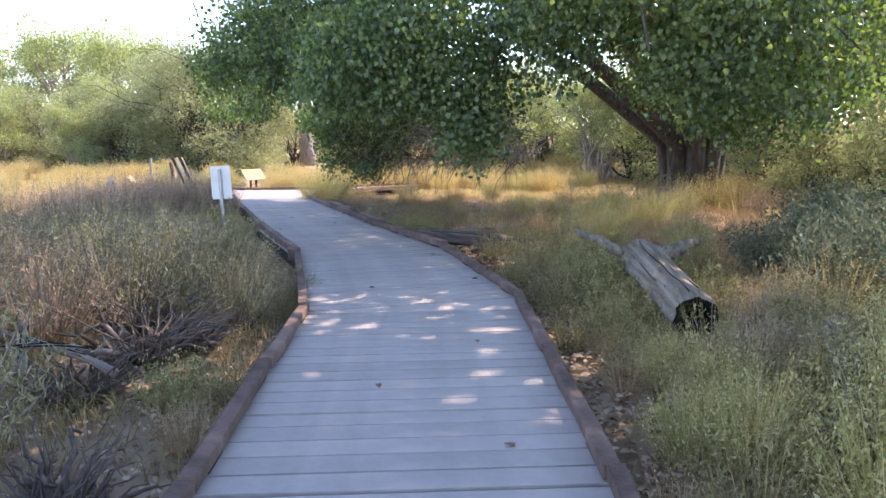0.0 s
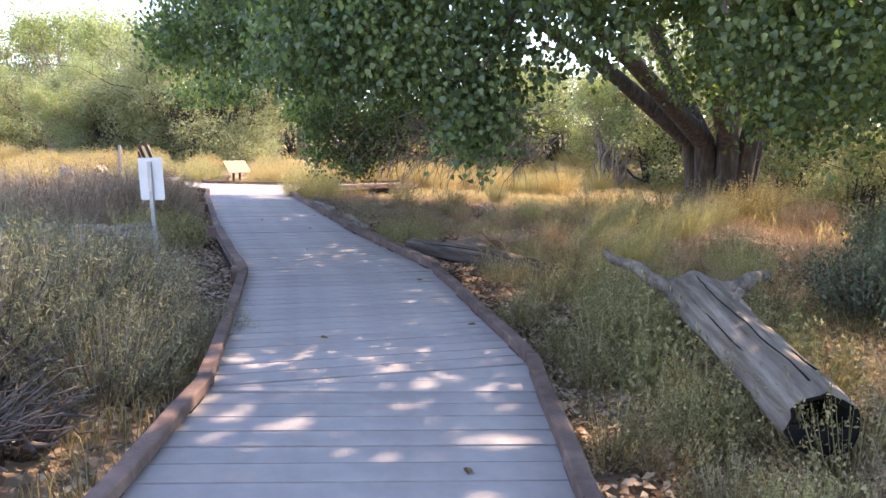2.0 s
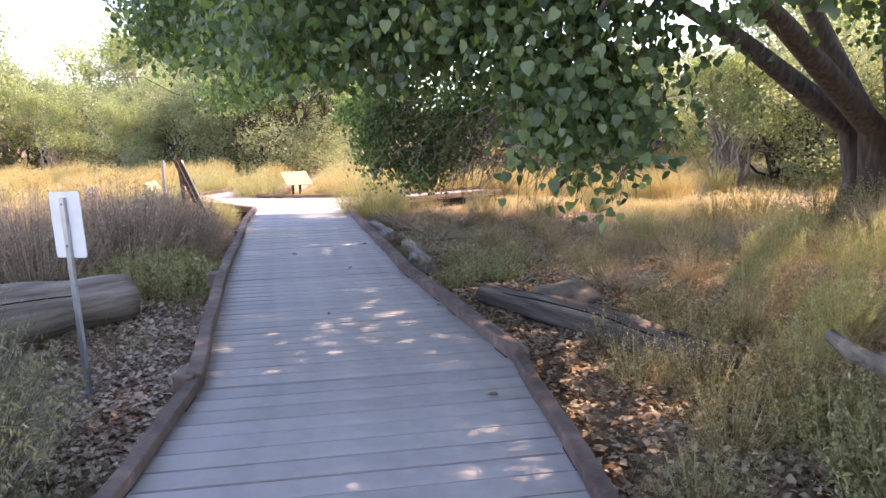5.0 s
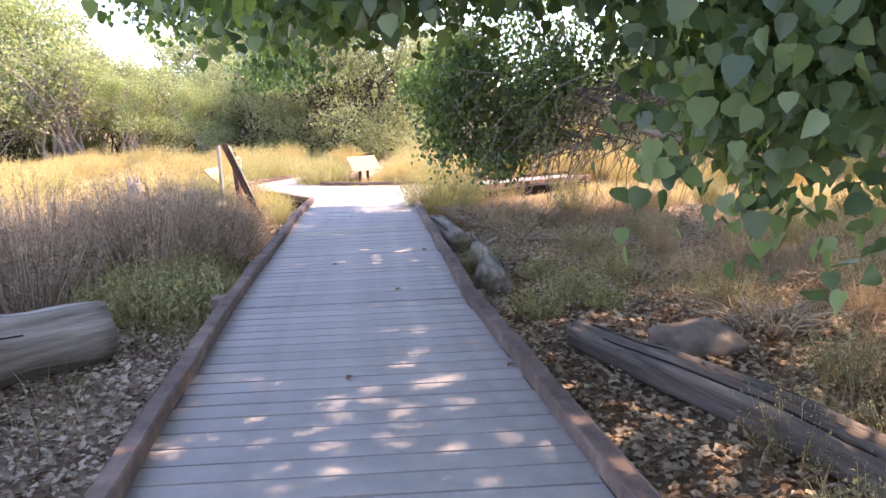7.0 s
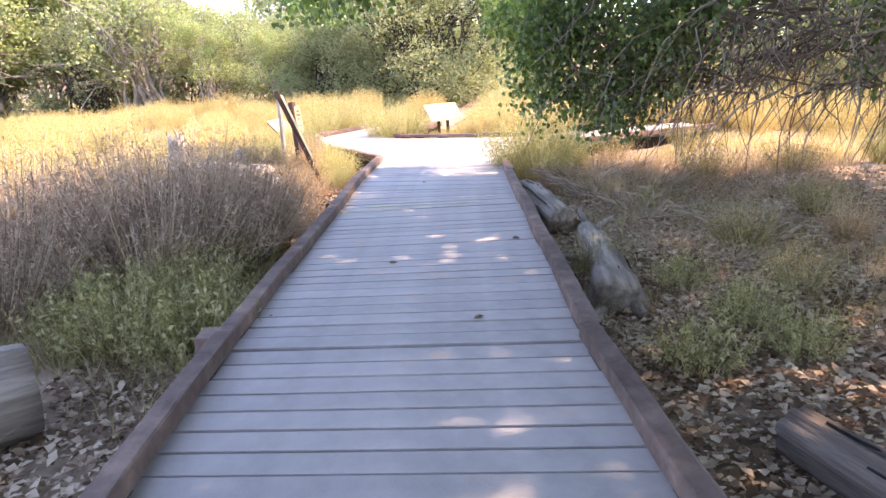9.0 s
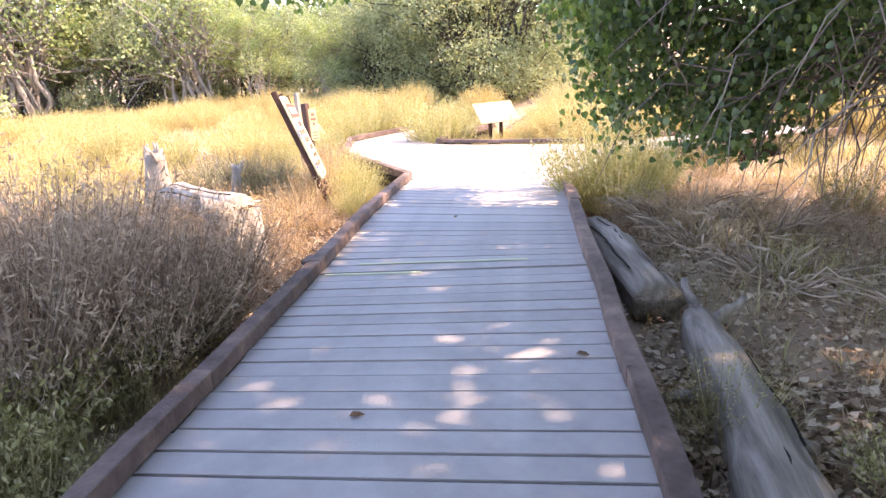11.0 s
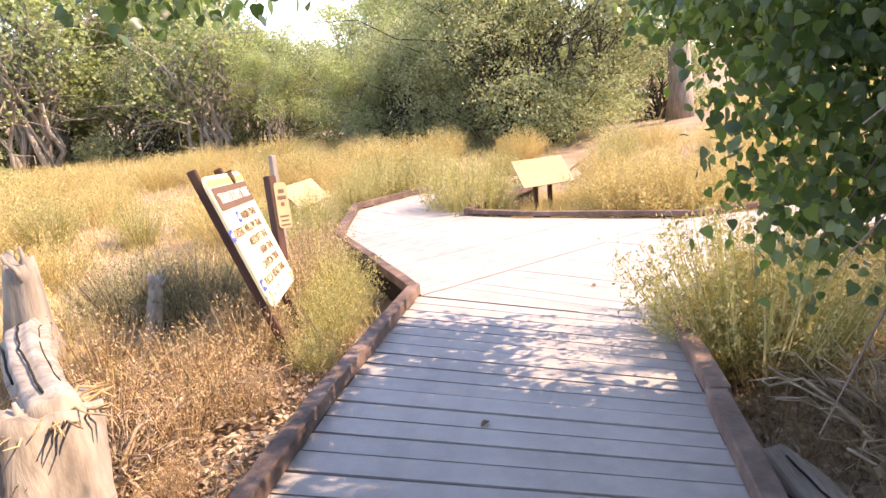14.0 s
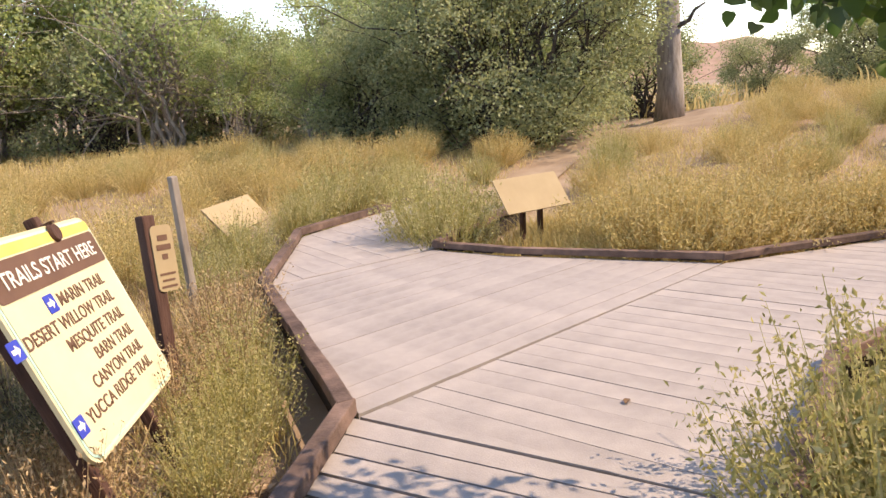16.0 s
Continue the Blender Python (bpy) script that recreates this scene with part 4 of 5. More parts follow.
many(greybrush, ((-2.9, 6.5, 0.95), (-3.8, 7.1, 1.1), (-2.1, 3.9, 0.7), (-3.0, 4.4, 0.9), (2.15, 7.7, 0.45), (2.7, 7.0, 0.5), (2.3, 6.2, 0.6), (-5.0, 6.8, 1.1), (4.6, 17.6, 0.9), (6.6, 17.2, 0.9), (2.5, 16.2, 0.6), (-4.95, 14.25, 1.15), (-5.25, 14.95, 1.05), (-5.5, 14.2, 1.45), (-5.9, 13.0, 1.4), (-6.3, 14.4, 1.3), (-5.4, 12.5, 1.1), (-6.9, 13.4, 1.2), (-6.6, 15.2, 1.0), (-5.7, 14.75, 0.95), (-8.0, 15.0, 1.0), (-7.3, 12.2, 1.2), (-6.1, 12.0, 1.2), (-5.1, 14.5, 1.0), (-5.45, 15.2, 0.85)))
yellow = shrub("yellow_rabbitbrush", "bushy yellow-green rabbitbrush beside the boardwalk", 33, 0.75, 0.5, M_YELLOWBRUSH, M_YELLOWBRUSH, 170, 24, 0.026, 0.85, low=0.25)
settle(yellow, -8.25, 22.75, 0, 1.45)
many(yellow, ((-7.85, 22.6, 1.35), (-8.3, 23.4, 1.4), (-10.3, 23.1, 1.2), (-10.5, 24.0, 1.4), (-10.15, 22.6, 0.9), (-10.3, 25.0, 1.2), (-6.8, 18.75, 0.75), (-7.15, 19.1, 0.8), (-7.75, 19.55, 0.7), (-6.4, 22.75, 0.55), (-5.7, 23.0, 0.7), (-8.25, 24.6, 0.8), (-9.2, 20.5, 0.8), (-9.5, 21.2, 0.9), (-10.0, 21.5, 1.0), (-9.9, 20.6, 0.9), (2.2, 12.0, 0.8), (1.9, 13.6, 0.7), (3.1, 14.5, 0.8), (1.2, 17.5, 0.8), (3.2, 17.0, 0.9), (0.5, 20.8, 0.8)))
wispy = shrub("wispy_bush", "wispy pale-green bush leaning over the boardwalk edge", 34, 0.92, 0.66, M_YELLOWBRUSH, M_YELLOWBRUSH, 280, 56, 0.026, 0.35, low=0.12)
settle(wispy, -3.74, 19.05, 0, 1.2)
many(wispy, ((-3.65, 19.6, 0.85),))
many(green, ((-4.1, 12.6, 0.65), (-4.4, 13.2, 0.7), (-4.55, 12.4, 0.6), (-4.9, 14.1, 0.6), (-4.1, 13.3, 0.5), (0.75, 9.2, 0.5), (1.0, 10.6, 0.6), (0.5, 11.5, 0.5), (1.45, 11.8, 0.6), (1.9, 13.0, 0.6), (0.4, 14.2, 0.6), (1.6, 15.2, 0.7), (-0.6, 15.0, 0.5), (3.0, 15.8, 0.8), (5.2, 19.4, 1.3), (6.2, 19.3, 1.4), (5.6, 18.9, 1.2), (6.9, 19.9, 1.3), (1.0, 8.5, 0.45), (1.15, 8.0, 0.5), (1.1, 6.9, 0.5), (1.75, 7.5, 0.6), (2.15, 6.7, 0.75), (2.0, 7.15, 0.65), (2.75, 6.5, 0.7), (1.5, 6.3, 0.55), (-1.6, 19.4, 0.8), (-0.6, 20.2, 0.8), (-1.9, 17.2, 0.5), (-0.4, 17.6, 0.6), (2.5, 5.3, 0.8), (3.1, 6.0, 0.8), (2.7, 3.4, 0.9), (1.7, 3.0, 0.7)))
gold = shrub("gold_brush", "mounded straw-yellow brush in the sunlit meadow", 36, 0.74, 0.7, M_GOLD, M_GOLD, 230, 17, 0.032, 0.7, low=0.35)
settle(gold, -4.9, 23.6, 0, 1.1)
fresh = shrub("green_weed", "fresh green leafy weed at the foot of the brush", 37, 0.5, 0.42, M_FRESH, M_FRESH, 90, 15, 0.040, 0.6, low=0.2)
settle(fresh, -3.75, 12.7, 0, 1.0)
many(fresh, ((-4.1, 13.1, 1.0), (-4.45, 13.4, 1.0), (-4.3, 12.6, 1.1), (-4.7, 13.9, 0.9), (-4.6, 12.8, 1.0), (-4.9, 14.6, 0.7), (-1.35, 14.9, 0.6), (-0.9, 14.3, 0.7), (-1.1, 13.6, 0.7), (-0.6, 13.9, 0.6), (1.6, 7.2, 0.8), (1.55, 7.9, 1.0), (1.6, 8.6, 1.0), (1.6, 9.3, 1.0), (1.45, 9.9, 0.8), (2.55, 7.9, 0.9), (2.6, 8.7, 0.9), (-1.3, 3.2, 0.7), (-1.35, 5.5, 0.7), (2.9, 6.9, 1.0)))
darkbush = shrub("dark_bush", "dark blue-green leafy bush in the shade", 39, 0.8, 0.6, M_DARKBUSH, M_TWIG, 170, 26, 0.045, 0.5, low=0.2)
settle(darkbush, 4.0, 8.5, 0, 1.2)
many(darkbush, ((4.6, 9.5, 1.4), (3.9, 10.0, 1.0), (5.3, 8.9, 1.5), (5.0, 10.9, 1.4), (6.2, 10.4, 1.5), (4.6, 7.4, 1.2), (6.6, 14.6, 1.3), (7.2, 13.2, 1.5)))
dryweed = shrub("dried_weed", "tan dried weed with stiff upright stems", 38, 0.62, 0.42, M_DRYWEED, M_DRYWEED, 95, 15, 0.026, 0.8, low=0.3)
settle(dryweed, -6.75, 17.75, 0, 1.0)
many(yellow, ((2.1, 10.1, 0.75), (1.5, 5.0, 0.6), (1.65, 5.9, 0.6), (3.4, 6.4, 0.9), (1.75, 4.9, 0.75), (2.1, 4.3, 0.9), (2.5, 4.9, 0.95), (1.9, 5.6, 0.6), (2.9, 5.5, 1.0), (2.7, 4.1, 1.0), (2.3, 12.2, 0.9), (3.3, 11.6, 0.9), (1.75, 11.3, 0.6), (3.7, 15.2, 1.0), (2.4, 14.8, 0.9), (4.5, 16.4, 1.0)))
many(dryweed, ((1.75, 6.35, 0.55), (1.35, 5.9, 0.5), (2.2, 6.2, 0.7), (1.3, 4.4, 0.5), (1.6, 5.3, 0.6), (2.3, 5.9, 0.7), (1.55, 6.3, 0.5), (2.7, 6.3, 0.8), (3.0, 7.6, 0.9), (1.3, 6.8, 0.4), (-1.05, 5.0, 0.5), (-1.5, 7.9, 0.6), (-6.5, 17.3, 0.8), (-6.25, 16.85, 0.7), (-6.9, 17.3, 0.9), (-7.1, 17.9, 0.9), (-7.3, 18.7, 0.9), (-6.75, 16.7, 0.8), (-5.75, 16.45, 0.5), (-7.9, 19.5, 1.1), (-8.2, 19.9, 1.1), (-7.5, 19.2, 0.9), (-7.5, 17.1, 0.9), (-6.1, 17.2, 0.6), (-3.1, 18.5, 0.7), (-2.7, 18.0, 0.6), (-2.8, 18.9, 0.8), (-3.05, 19.3, 0.8), (-2.3, 17.4, 0.6), (-2.3, 18.7, 0.7), (2.6, 11.7, 0.8), (3.2, 12.6, 0.9), (1.6, 12.4, 0.7), (2.3, 13.4, 0.9), (0.7, 16.2, 0.8), (-0.2, 16.8, 0.7), (3.9, 13.6, 1.0), (4.6, 12.6, 1.0), (1.4, 14.3, 0.8), (0.2, 15.4, 0.7), (2.9, 10.9, 0.7)))
many(sage, ((-8.1, 18.2, 0.75), (-7.75, 18.35, 0.55), (-8.6, 18.0, 0.7), (-2.35, 7.9, 1.0), (-2.75, 8.5, 1.0), (-1.75, 7.3, 0.7)))
spots = random.Random(9)
for k in range(190):
    x, y = (spots.uniform(-6.5, 5), spots.uniform(23.2, 38)) if k % 5 < 2 else (spots.uniform(-20, -7.5), spots.uniform(15.0, 31))
    if not bool(in_deck(np.array([x]), np.array([y]), 0.5)[0]) and not (-10.6 < x < -6 and 16.5 < y < 24.5):
        place(yellow if k % 7 < 2 else gold, x, y, spots.uniform(0, 360), spots.uniform(0.8, 1.25))

for k in range(34):
    t = k / 34
    x, y = -6.6 + 5.6 * t + spots.uniform(-0.3, 0.3), 22.95 + 3.4 * max(0.0, t - 0.2) + spots.uniform(0.0, 1.6)
    if not bool(in_deck(np.array([x]), np.array([y]), 0.35)[0]):
        place(gold, x, y, spots.uniform(0, 360), spots.uniform(0.85, 1.25))
many(yellow, ((-6.5, 18.3, 0.65), (-6.85, 18.6, 0.6), (-6.25, 17.85, 0.5)))

# grass
grass("meadow_grass", "sunlit golden dry meadow grass", M_GOLD, [
    (2600, -22, -7.0, 15, 33, 0.20, 13, 0.30, 0.010, 0.8), (420, -9.5, -6.4, 17, 22.5, 0.12, 12, 0.34, 0.008, 0.6),
    (2600, -7.4, 12, 22.6, 44, 0.20, 13, 0.32, 0.010, 0.8), (500, -7.6, -5, 22.4, 25, 0.12, 14, 0.38, 0.008, 0.5), (420, 0.5, 7, 17.5, 22, 0.14, 12, 0.30, 0.009, 0.8), (420, -2.6, 4, 20.4, 23, 0.14, 13, 0.32, 0.008, 0.8), (900, -40, -18, 22, 42, 0.25, 14, 0.5, 0.02, 0.5), (2200, -70, 60, 42, 130, 0.5, 9, 0.8, 0.07, 0.6), (700, 6, 22, 14, 40, 0.25, 14, 0.45, 0.02, 0.5)], 41)
grass("green_grass", "shaded green and straw-coloured grass beside the boardwalk", M_GREENGRASS, [
    (760, 1.45, 4.5, 1.5, 10.5, 0.12, 14, 0.30, 0.006, 0.8), (230, 0.6, 7, 8, 14, 0.12, 13, 0.24, 0.006, 0.8), (900, -3.4, -0.7, 0.5, 9, 0.11, 14, 0.28, 0.006, 0.8), (420, -8, -3, 4, 14, 0.14, 13, 0.28, 0.007, 0.7), (300, -3, 3, 13.5, 19, 0.12, 12, 0.26, 0.006, 0.9), (50, -4.6, -3.4, 12.2, 14.2, 0.12, 13, 0.22, 0.006, 0.9)], 42)
grass("rusty_weeds", "rusty-brown dried weeds among the grass", M_RUST, [
    (900, 0.4, 6.5, 10.5, 19, 0.10, 13, 0.30, 0.006, 0.9), (260, 1.2, 4, 3, 10, 0.1, 10, 0.2, 0.006, 1.0), (230, -7.8, -5.2, 15.8, 19.5, 0.10, 12, 0.24, 0.006, 1.0), (300, -10.5, -6.5, 19, 22.3, 0.1, 12, 0.32, 0.007, 0.6), (160, -4.0, -2.6, 16.5, 20.5, 0.1, 12, 0.25, 0.006, 1.0), (560, -2.9, 2, 14, 20.5, 0.1, 12, 0.20, 0.005, 1.2), (500, -3.6, 0, 18.0, 21.5, 0.12, 12, 0.30, 0.006, 1.1), (190, -7.6, -4.9, 15.0, 18.6, 0.1, 12, 0.20, 0.006, 1.1)], 43)


def litter(n, patches, seed):
    """Curled dry leaves that lie on the ground."""
    rng = np.random.default_rng(seed)
    ps = np.concatenate([scatter(k, *b, rng, 0.0, 1, 0.02) for k, *b in patches])
    ps[:, 2] += 0.028 + rng.uniform(0, 0.035, len(ps))
    k = len(ps)
    az = rng.uniform(0, 2 * np.pi, k)
    d = np.stack([np.cos(az), np.sin(az), rng.normal(0, 0.25, k)], 1)
    s = np.stack([-np.sin(az), np.cos(az), rng.normal(0, 0.25, k)], 1)
    up = np.array([0, 0, 1.0])
    z = rng.uniform(0.022, 0.06, k)[:, None]
    prof = [(-0.5, 0, 0.0), (0, -0.42, 0.22), (0.55, 0, 0.1), (0, 0.42, 0.25)]
    v = np.stack([ps + z * (a * d + b * s + c * up) for a, b, c in prof], 1).reshape(-1, 3)
    f = (np.arange(k)[:, None, None] * 4 + np.array([(0, 1, 2), (0, 2, 3)])[None]).reshape(-1, 3)
    return tagged(link_mesh("leaf_litter", v, f, M_LITTER), "brown and grey fallen dry leaves on the soil", "leaves", kind="stuff")


litter(0, [(2600, 0.2, 1.0, 6.0, 9.2), (62000, -2.5, 3.0, 9.0, 15.5), (13000, 0.9, 3.2, 1.5, 10), (18000, -4.2, -1.2, 8.5, 13.5), (13000, -4, 1.0, 15, 20), (13000, -7.2, -4.6, 15, 18.5), (9000, 2.5, 7, 9, 17), (5000, -2.5, -0.5, 2, 8.5)], 44)


# dry leaves that have blown onto the planks
leafspots = random.Random(17)
for k, (x, y) in enumerate(((0.35, 8.4), (-0.1, 5.3), (-0.6, 7.9), (0.42, 6.2), (-1.7, 11.4), (-0.9, 11.8), (-2.2, 13.3), (-3.2, 14.1), (-2.6, 15.0), (0.6, 4.6), (-4.6, 17.3), (-5.0, 19.6), (-0.2, 9.9), (0.2, 3.7))):
    bm = bmesh.new()
    ring = [bm.verts.new((0.03 * a, 0.022 * b, 0.002 + 0.012 * h)) for a, b, h in ((-1, 0, 0.2), (-0.5, -0.8, 0.9), (0.4, -0.7, 0.6), (1.2, 0, 0.0), (0.4, 0.7, 0.8), (-0.5, 0.8, 1.0))]
    mid = bm.verts.new((0, 0, 0.001))
    for p, q in zip(ring, ring[1:] + ring[:1]):
        bm.faces.new((p, q, mid))
    leaf = part("dry_leaf", bm, M_LITTER)
    leaf.matrix_basis = pose(x, y, 0.002, 0, 0, leafspots.uniform(0, 360))
    tagged(leaf, "curled brown dry leaf on the planks", "leaf", "dry leaves on the boardwalk")


# ---- logs, stumps, stones ----
def log(label, p, q, r0, r1, seed, bend=0.04, mat=None, stubs=(), hollow=False, category="log"):
    """A weathered log between two places, with cracks and broken stubs; its length runs along its own x."""
    rng = np.random.default_rng(seed)
    p, q = Vector(p), Vector(q)
    l = (q - p).length
    m = (q - p).to_track_quat("X", "Z").to_matrix().to_4x4()
    m.translation = p
    thing = base("fallen_log", m, label, category)
    n = 22
    t = np.linspace(0, 1, n)
    sway = rng.uniform(-1, 1, 3)
    pts = np.stack([l * t, bend * (sway[0] * np.sin(3 * t) + 0.5 * sway[1] * np.sin(8 * t)), bend * (np.sin(np.pi * t) + 0.3 * sway[2] * np.sin(7 * t))], 1)
    rad = (r0 + (r1 - r0) * t) * (1 + 0.05 * np.sin(9 * t + seed) + 0.03 * np.sin(23 * t))
    v, f = tube_arrays(pts, rad, 28, 0.045 if hollow else 0.085, seed, cap=not hollow)
    link_mesh("bole", v, clean(f), mat or M_DEADWOOD, thing, smooth=True)
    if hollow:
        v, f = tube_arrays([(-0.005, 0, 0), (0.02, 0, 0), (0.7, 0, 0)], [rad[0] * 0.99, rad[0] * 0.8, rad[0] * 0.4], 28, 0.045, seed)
        link_mesh("hollow_core", v, [k[::-1] for k in clean(f[:-28])], M_HOLLOW, thing, "hollow end coloured near-black for its inner shade")
    back = m.to_3x3().inverted()
    for at, dx, dy, dz, r in stubs:
        i = min(n - 2, int(at * n))
        d = np.array(back @ Vector((dx, dy, dz)))
        tubes("branch_stub", [(branch_points(pts[i], pts[i] + d, rng, 6, 0, 0.15), np.linspace(r, r * 0.45, 6), 10, 0.09)], mat or M_DEADWOOD, thing)
    # Cracks are near-black tubes on the surface that draw the shade of grooves.
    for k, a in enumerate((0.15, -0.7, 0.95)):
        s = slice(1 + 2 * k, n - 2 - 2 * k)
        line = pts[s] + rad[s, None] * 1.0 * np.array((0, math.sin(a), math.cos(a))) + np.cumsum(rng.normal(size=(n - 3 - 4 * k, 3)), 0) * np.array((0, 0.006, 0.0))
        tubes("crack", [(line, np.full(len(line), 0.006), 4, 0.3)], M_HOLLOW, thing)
    return thing


log("silver-grey fallen log with a dark hollow end", (2.02, 6.75, 0.05), (2.17, 9.45, 0.08), 0.155, 0.20, 51, 0.05, None, ((0.90, -0.55, 1.25, 0.16, 0.085), (0.90, 0.80, 0.70, 0.10, 0.115), (0.55, 0.14, 0.10, 0.22, 0.05)), True)
log("pale broken log end half hidden in weeds", (2.95, 6.6, 0.02), (2.35, 5.1, -0.16), 0.12, 0.10, 52, 0.03)
log("thick cracked grey log lying on bare soil", (-3.84, 11.85, -0.03), (-4.72, 9.7, 0.0), 0.20, 0.28, 53, 0.03)
log("long dark grey log lying in dry leaves", (-0.66, 12.85, -0.12), (1.15, 10.85, -0.12), 0.10, 0.13, 54, 0.05, M_DARKWOOD)
log("weathered grey log lying along the kerb", (-3.46, 17.62, -0.12), (-2.55, 16.1, -0.12), 0.14, 0.14, 55, 0.03)
log("split silver root half buried beside the kerb", (-2.30, 16.05, -0.17), (-1.62, 14.25, -0.23), 0.09, 0.18, 56, 0.03, None, ((0.06, -0.16, 0.32, 0.16, 0.045), (0.10, 0.16, 0.30, 0.12, 0.04), (0.45, -0.25, -0.30, 0.03, 0.05), (0.8, 0.28, -0.42, 0.0, 0.07), (0.9, -0.10, -0.5, -0.02, 0.06), (0.6, 0.22, -0.1, 0.05, 0.05)))
log("bleached bare branch inside the sage", (-2.2, 5.35, 0.02), (-3.1, 6.6, 0.10), 0.035, 0.02, 71, 0.08, category="branch")
log("dark woody stem under the sage", (-1.75, 5.55, -0.05), (-2.75, 5.9, 0.08), 0.03, 0.018, 72, 0.07, M_TWIG, category="branch")
log("crooked dead stem under the sage", (-1.9, 6.0, -0.08), (-2.4, 5.1, 0.18), 0.026, 0.015, 73, 0.06, M_TWIG, category="branch")
log("thin pale branch lying under the brush", (-5.3, 15.3, -0.10), (-4.9, 13.2, -0.14), 0.045, 0.05, 57, 0.04, category="branch")


def dead_brush(x, y, r, h, seed, mat=None, label="tangle of dark dead branches under the sage", lift=0.0):
    """A tangle of dead branches."""
    mat = mat or M_DARKWOOD
    rng = np.random.default_rng(seed)
    thing = base("dead_brush", pose(x, y, float(ground_z(x, y)) - 0.02 + lift), label, "brush")
    n = 84
    a = rng.uniform(0, 2 * np.pi, n)
    o = np.stack([np.cos(a) * r * 0.35, np.sin(a) * r * 0.35, np.zeros(n)], 1) * rng.uniform(0, 1, (n, 1))
    e = np.stack([np.cos(a) * r, np.sin(a) * r, np.full(n, h)], 1) * rng.uniform(0.4, 1.1, (n, 3))
    for k in range(8):
        tubes("dead_branch", [(branch_points(o[k], e[k], rng, 6, -0.12, 0.5), np.linspace(0.024 if mat == M_DARKWOOD else 0.012, 0.006, 6), 6, 0.05)], mat, thing)
    tubes("twig_mass", twig_tubes(o[8:], e[8:], rng, 0.010, 0.003, 5, -0.1), mat, thing)["kind"] = "stuff"


for k, (x, y, r, h) in enumerate(((-2.25, 6.9, 0.6, 0.35), (-1.9, 6.2, 0.65, 0.36), (-1.75, 6.5, 0.45, 0.25), (-1.3, 4.25, 0.5, 0.32), (-1.75, 3.8, 0.6, 0.3), (-2.0, 5.6, 0.5, 0.3), (-4.9, 14.3, 0.4, 0.25))):
    dead_brush(x, y, r, h, 80 + k)
for k, (x, y, r, h) in enumerate(((-2.95, 18.3, 0.7, 0.35), (-2.55, 17.6, 0.6, 0.3), (-2.75, 18.9, 0.7, 0.4), (-2.2, 18.4, 0.7, 0.4), (-2.0, 17.0, 0.6, 0.25), (-1.0, 16.6, 0.7, 0.3), (0.6, 13.4, 0.5, 0.25), (-6.7, 17.2, 0.6, 0.3), (-6.35, 16.5, 0.5, 0.25), (-7.0, 16.9, 0.6, 0.3))):
    dead_brush(x, y, r, h, 90 + k, M_BRUSHSTEM, "tangle of dry tan twigs among fallen leaves")


def stump(label, x, y, height, r, seed, lean=(0, 0), mat=None, taper=0.55):
    """A broken, ridged stump with splinters at the top."""
    rng = np.random.default_rng(seed)
    thing = base("stump", pose(x, y, float(ground_z(x, y)) - 0.05), label, "stump")
    n = 8
    t = np.linspace(0, 1, n)
    pts = np.stack([lean[0] * t, lean[1] * t, height * t], 1)
    v, f = tube_arrays(pts, r * (1.25 - taper * t + 0.25 * np.exp(-t * 6)), 18, 0.11, seed)
    v[n * 18 - 18:n * 18, 2] += rng.uniform(-0.12, 0.10, 18) * height
    link_mesh("bole", v, clean(f), mat or M_DEADWOOD, thing, smooth=True)
    for k in range(5):
        a = rng.uniform(0, 2 * np.pi)
        b = np.array([math.cos(a) * r * 0.6, math.sin(a) * r * 0.6, 0]) + pts[-2]
        tubes("splinter", [(branch_points(b, b + np.array([0.05 * rng.normal(), 0.05 * rng.normal(), height * rng.uniform(0.1, 0.3)]), rng, 4, 0, 0.2), np.linspace(r * 0.25, 0.01, 4), 6, 0.1)], mat or M_DEADWOOD, thing)
    return thing


stump("bleached upright stump in the sunlit grass", -8.42, 17.08, 0.80, 0.15, 61, (0.05, 0.0), M_PALEBARK)
stump("leaning grey snag in the shadow of the sign", -7.9, 17.7, 0.55, 0.07, 62, (-0.05, 0.15), M_PALEBARK)
stump("broad sun-bleached stump with a ragged split top", -5.98, 16.02, 0.62, 0.18, 63, (-0.14, 0.10), M_PALEBARK, 0.05)
log("gnarled bleached log joined behind the stump", (-5.98, 16.12, 0.24), (-8.3, 17.05, -0.04), 0.11, 0.16, 64, 0.07, M_PALEBARK)


dead_brush(-6.06, 16.15, 0.32, 0.05, 104, M_DRYWEED, "mat of dry straw on top of the stump", 0.55)


def boulder(x, y, r, seed):
    bm = bmesh.new()
    bmesh.ops.create_icosphere(bm, subdivisions=4, radius=r)
    for v in bm.verts:
        k = 1 + 0.22 * noise.noise(v.co * 2.2 / r * 0.5 + Vector((seed, 0, 0))) + 0.10 * noise.noise(v.co * 3.2 / r + Vector((0, seed, 0))) + 0.05 * noise.noise(v.co * 8 / r)
        v.co = Vector((v.co.x * k * 1.15, v.co.y * k * 0.85, v.co.z * k * 0.55))
    ob = part("boulder", bm, M_STONE, smooth=True)
    ob.matrix_basis = pose(x, y, float(ground_z(x, y)) + r * 0.2, 0, 0, 20)
    tagged(ob, "rounded brown boulder in dry leaf litter", "rock")


boulder(0.12, 12.95, 0.27, 3.0)


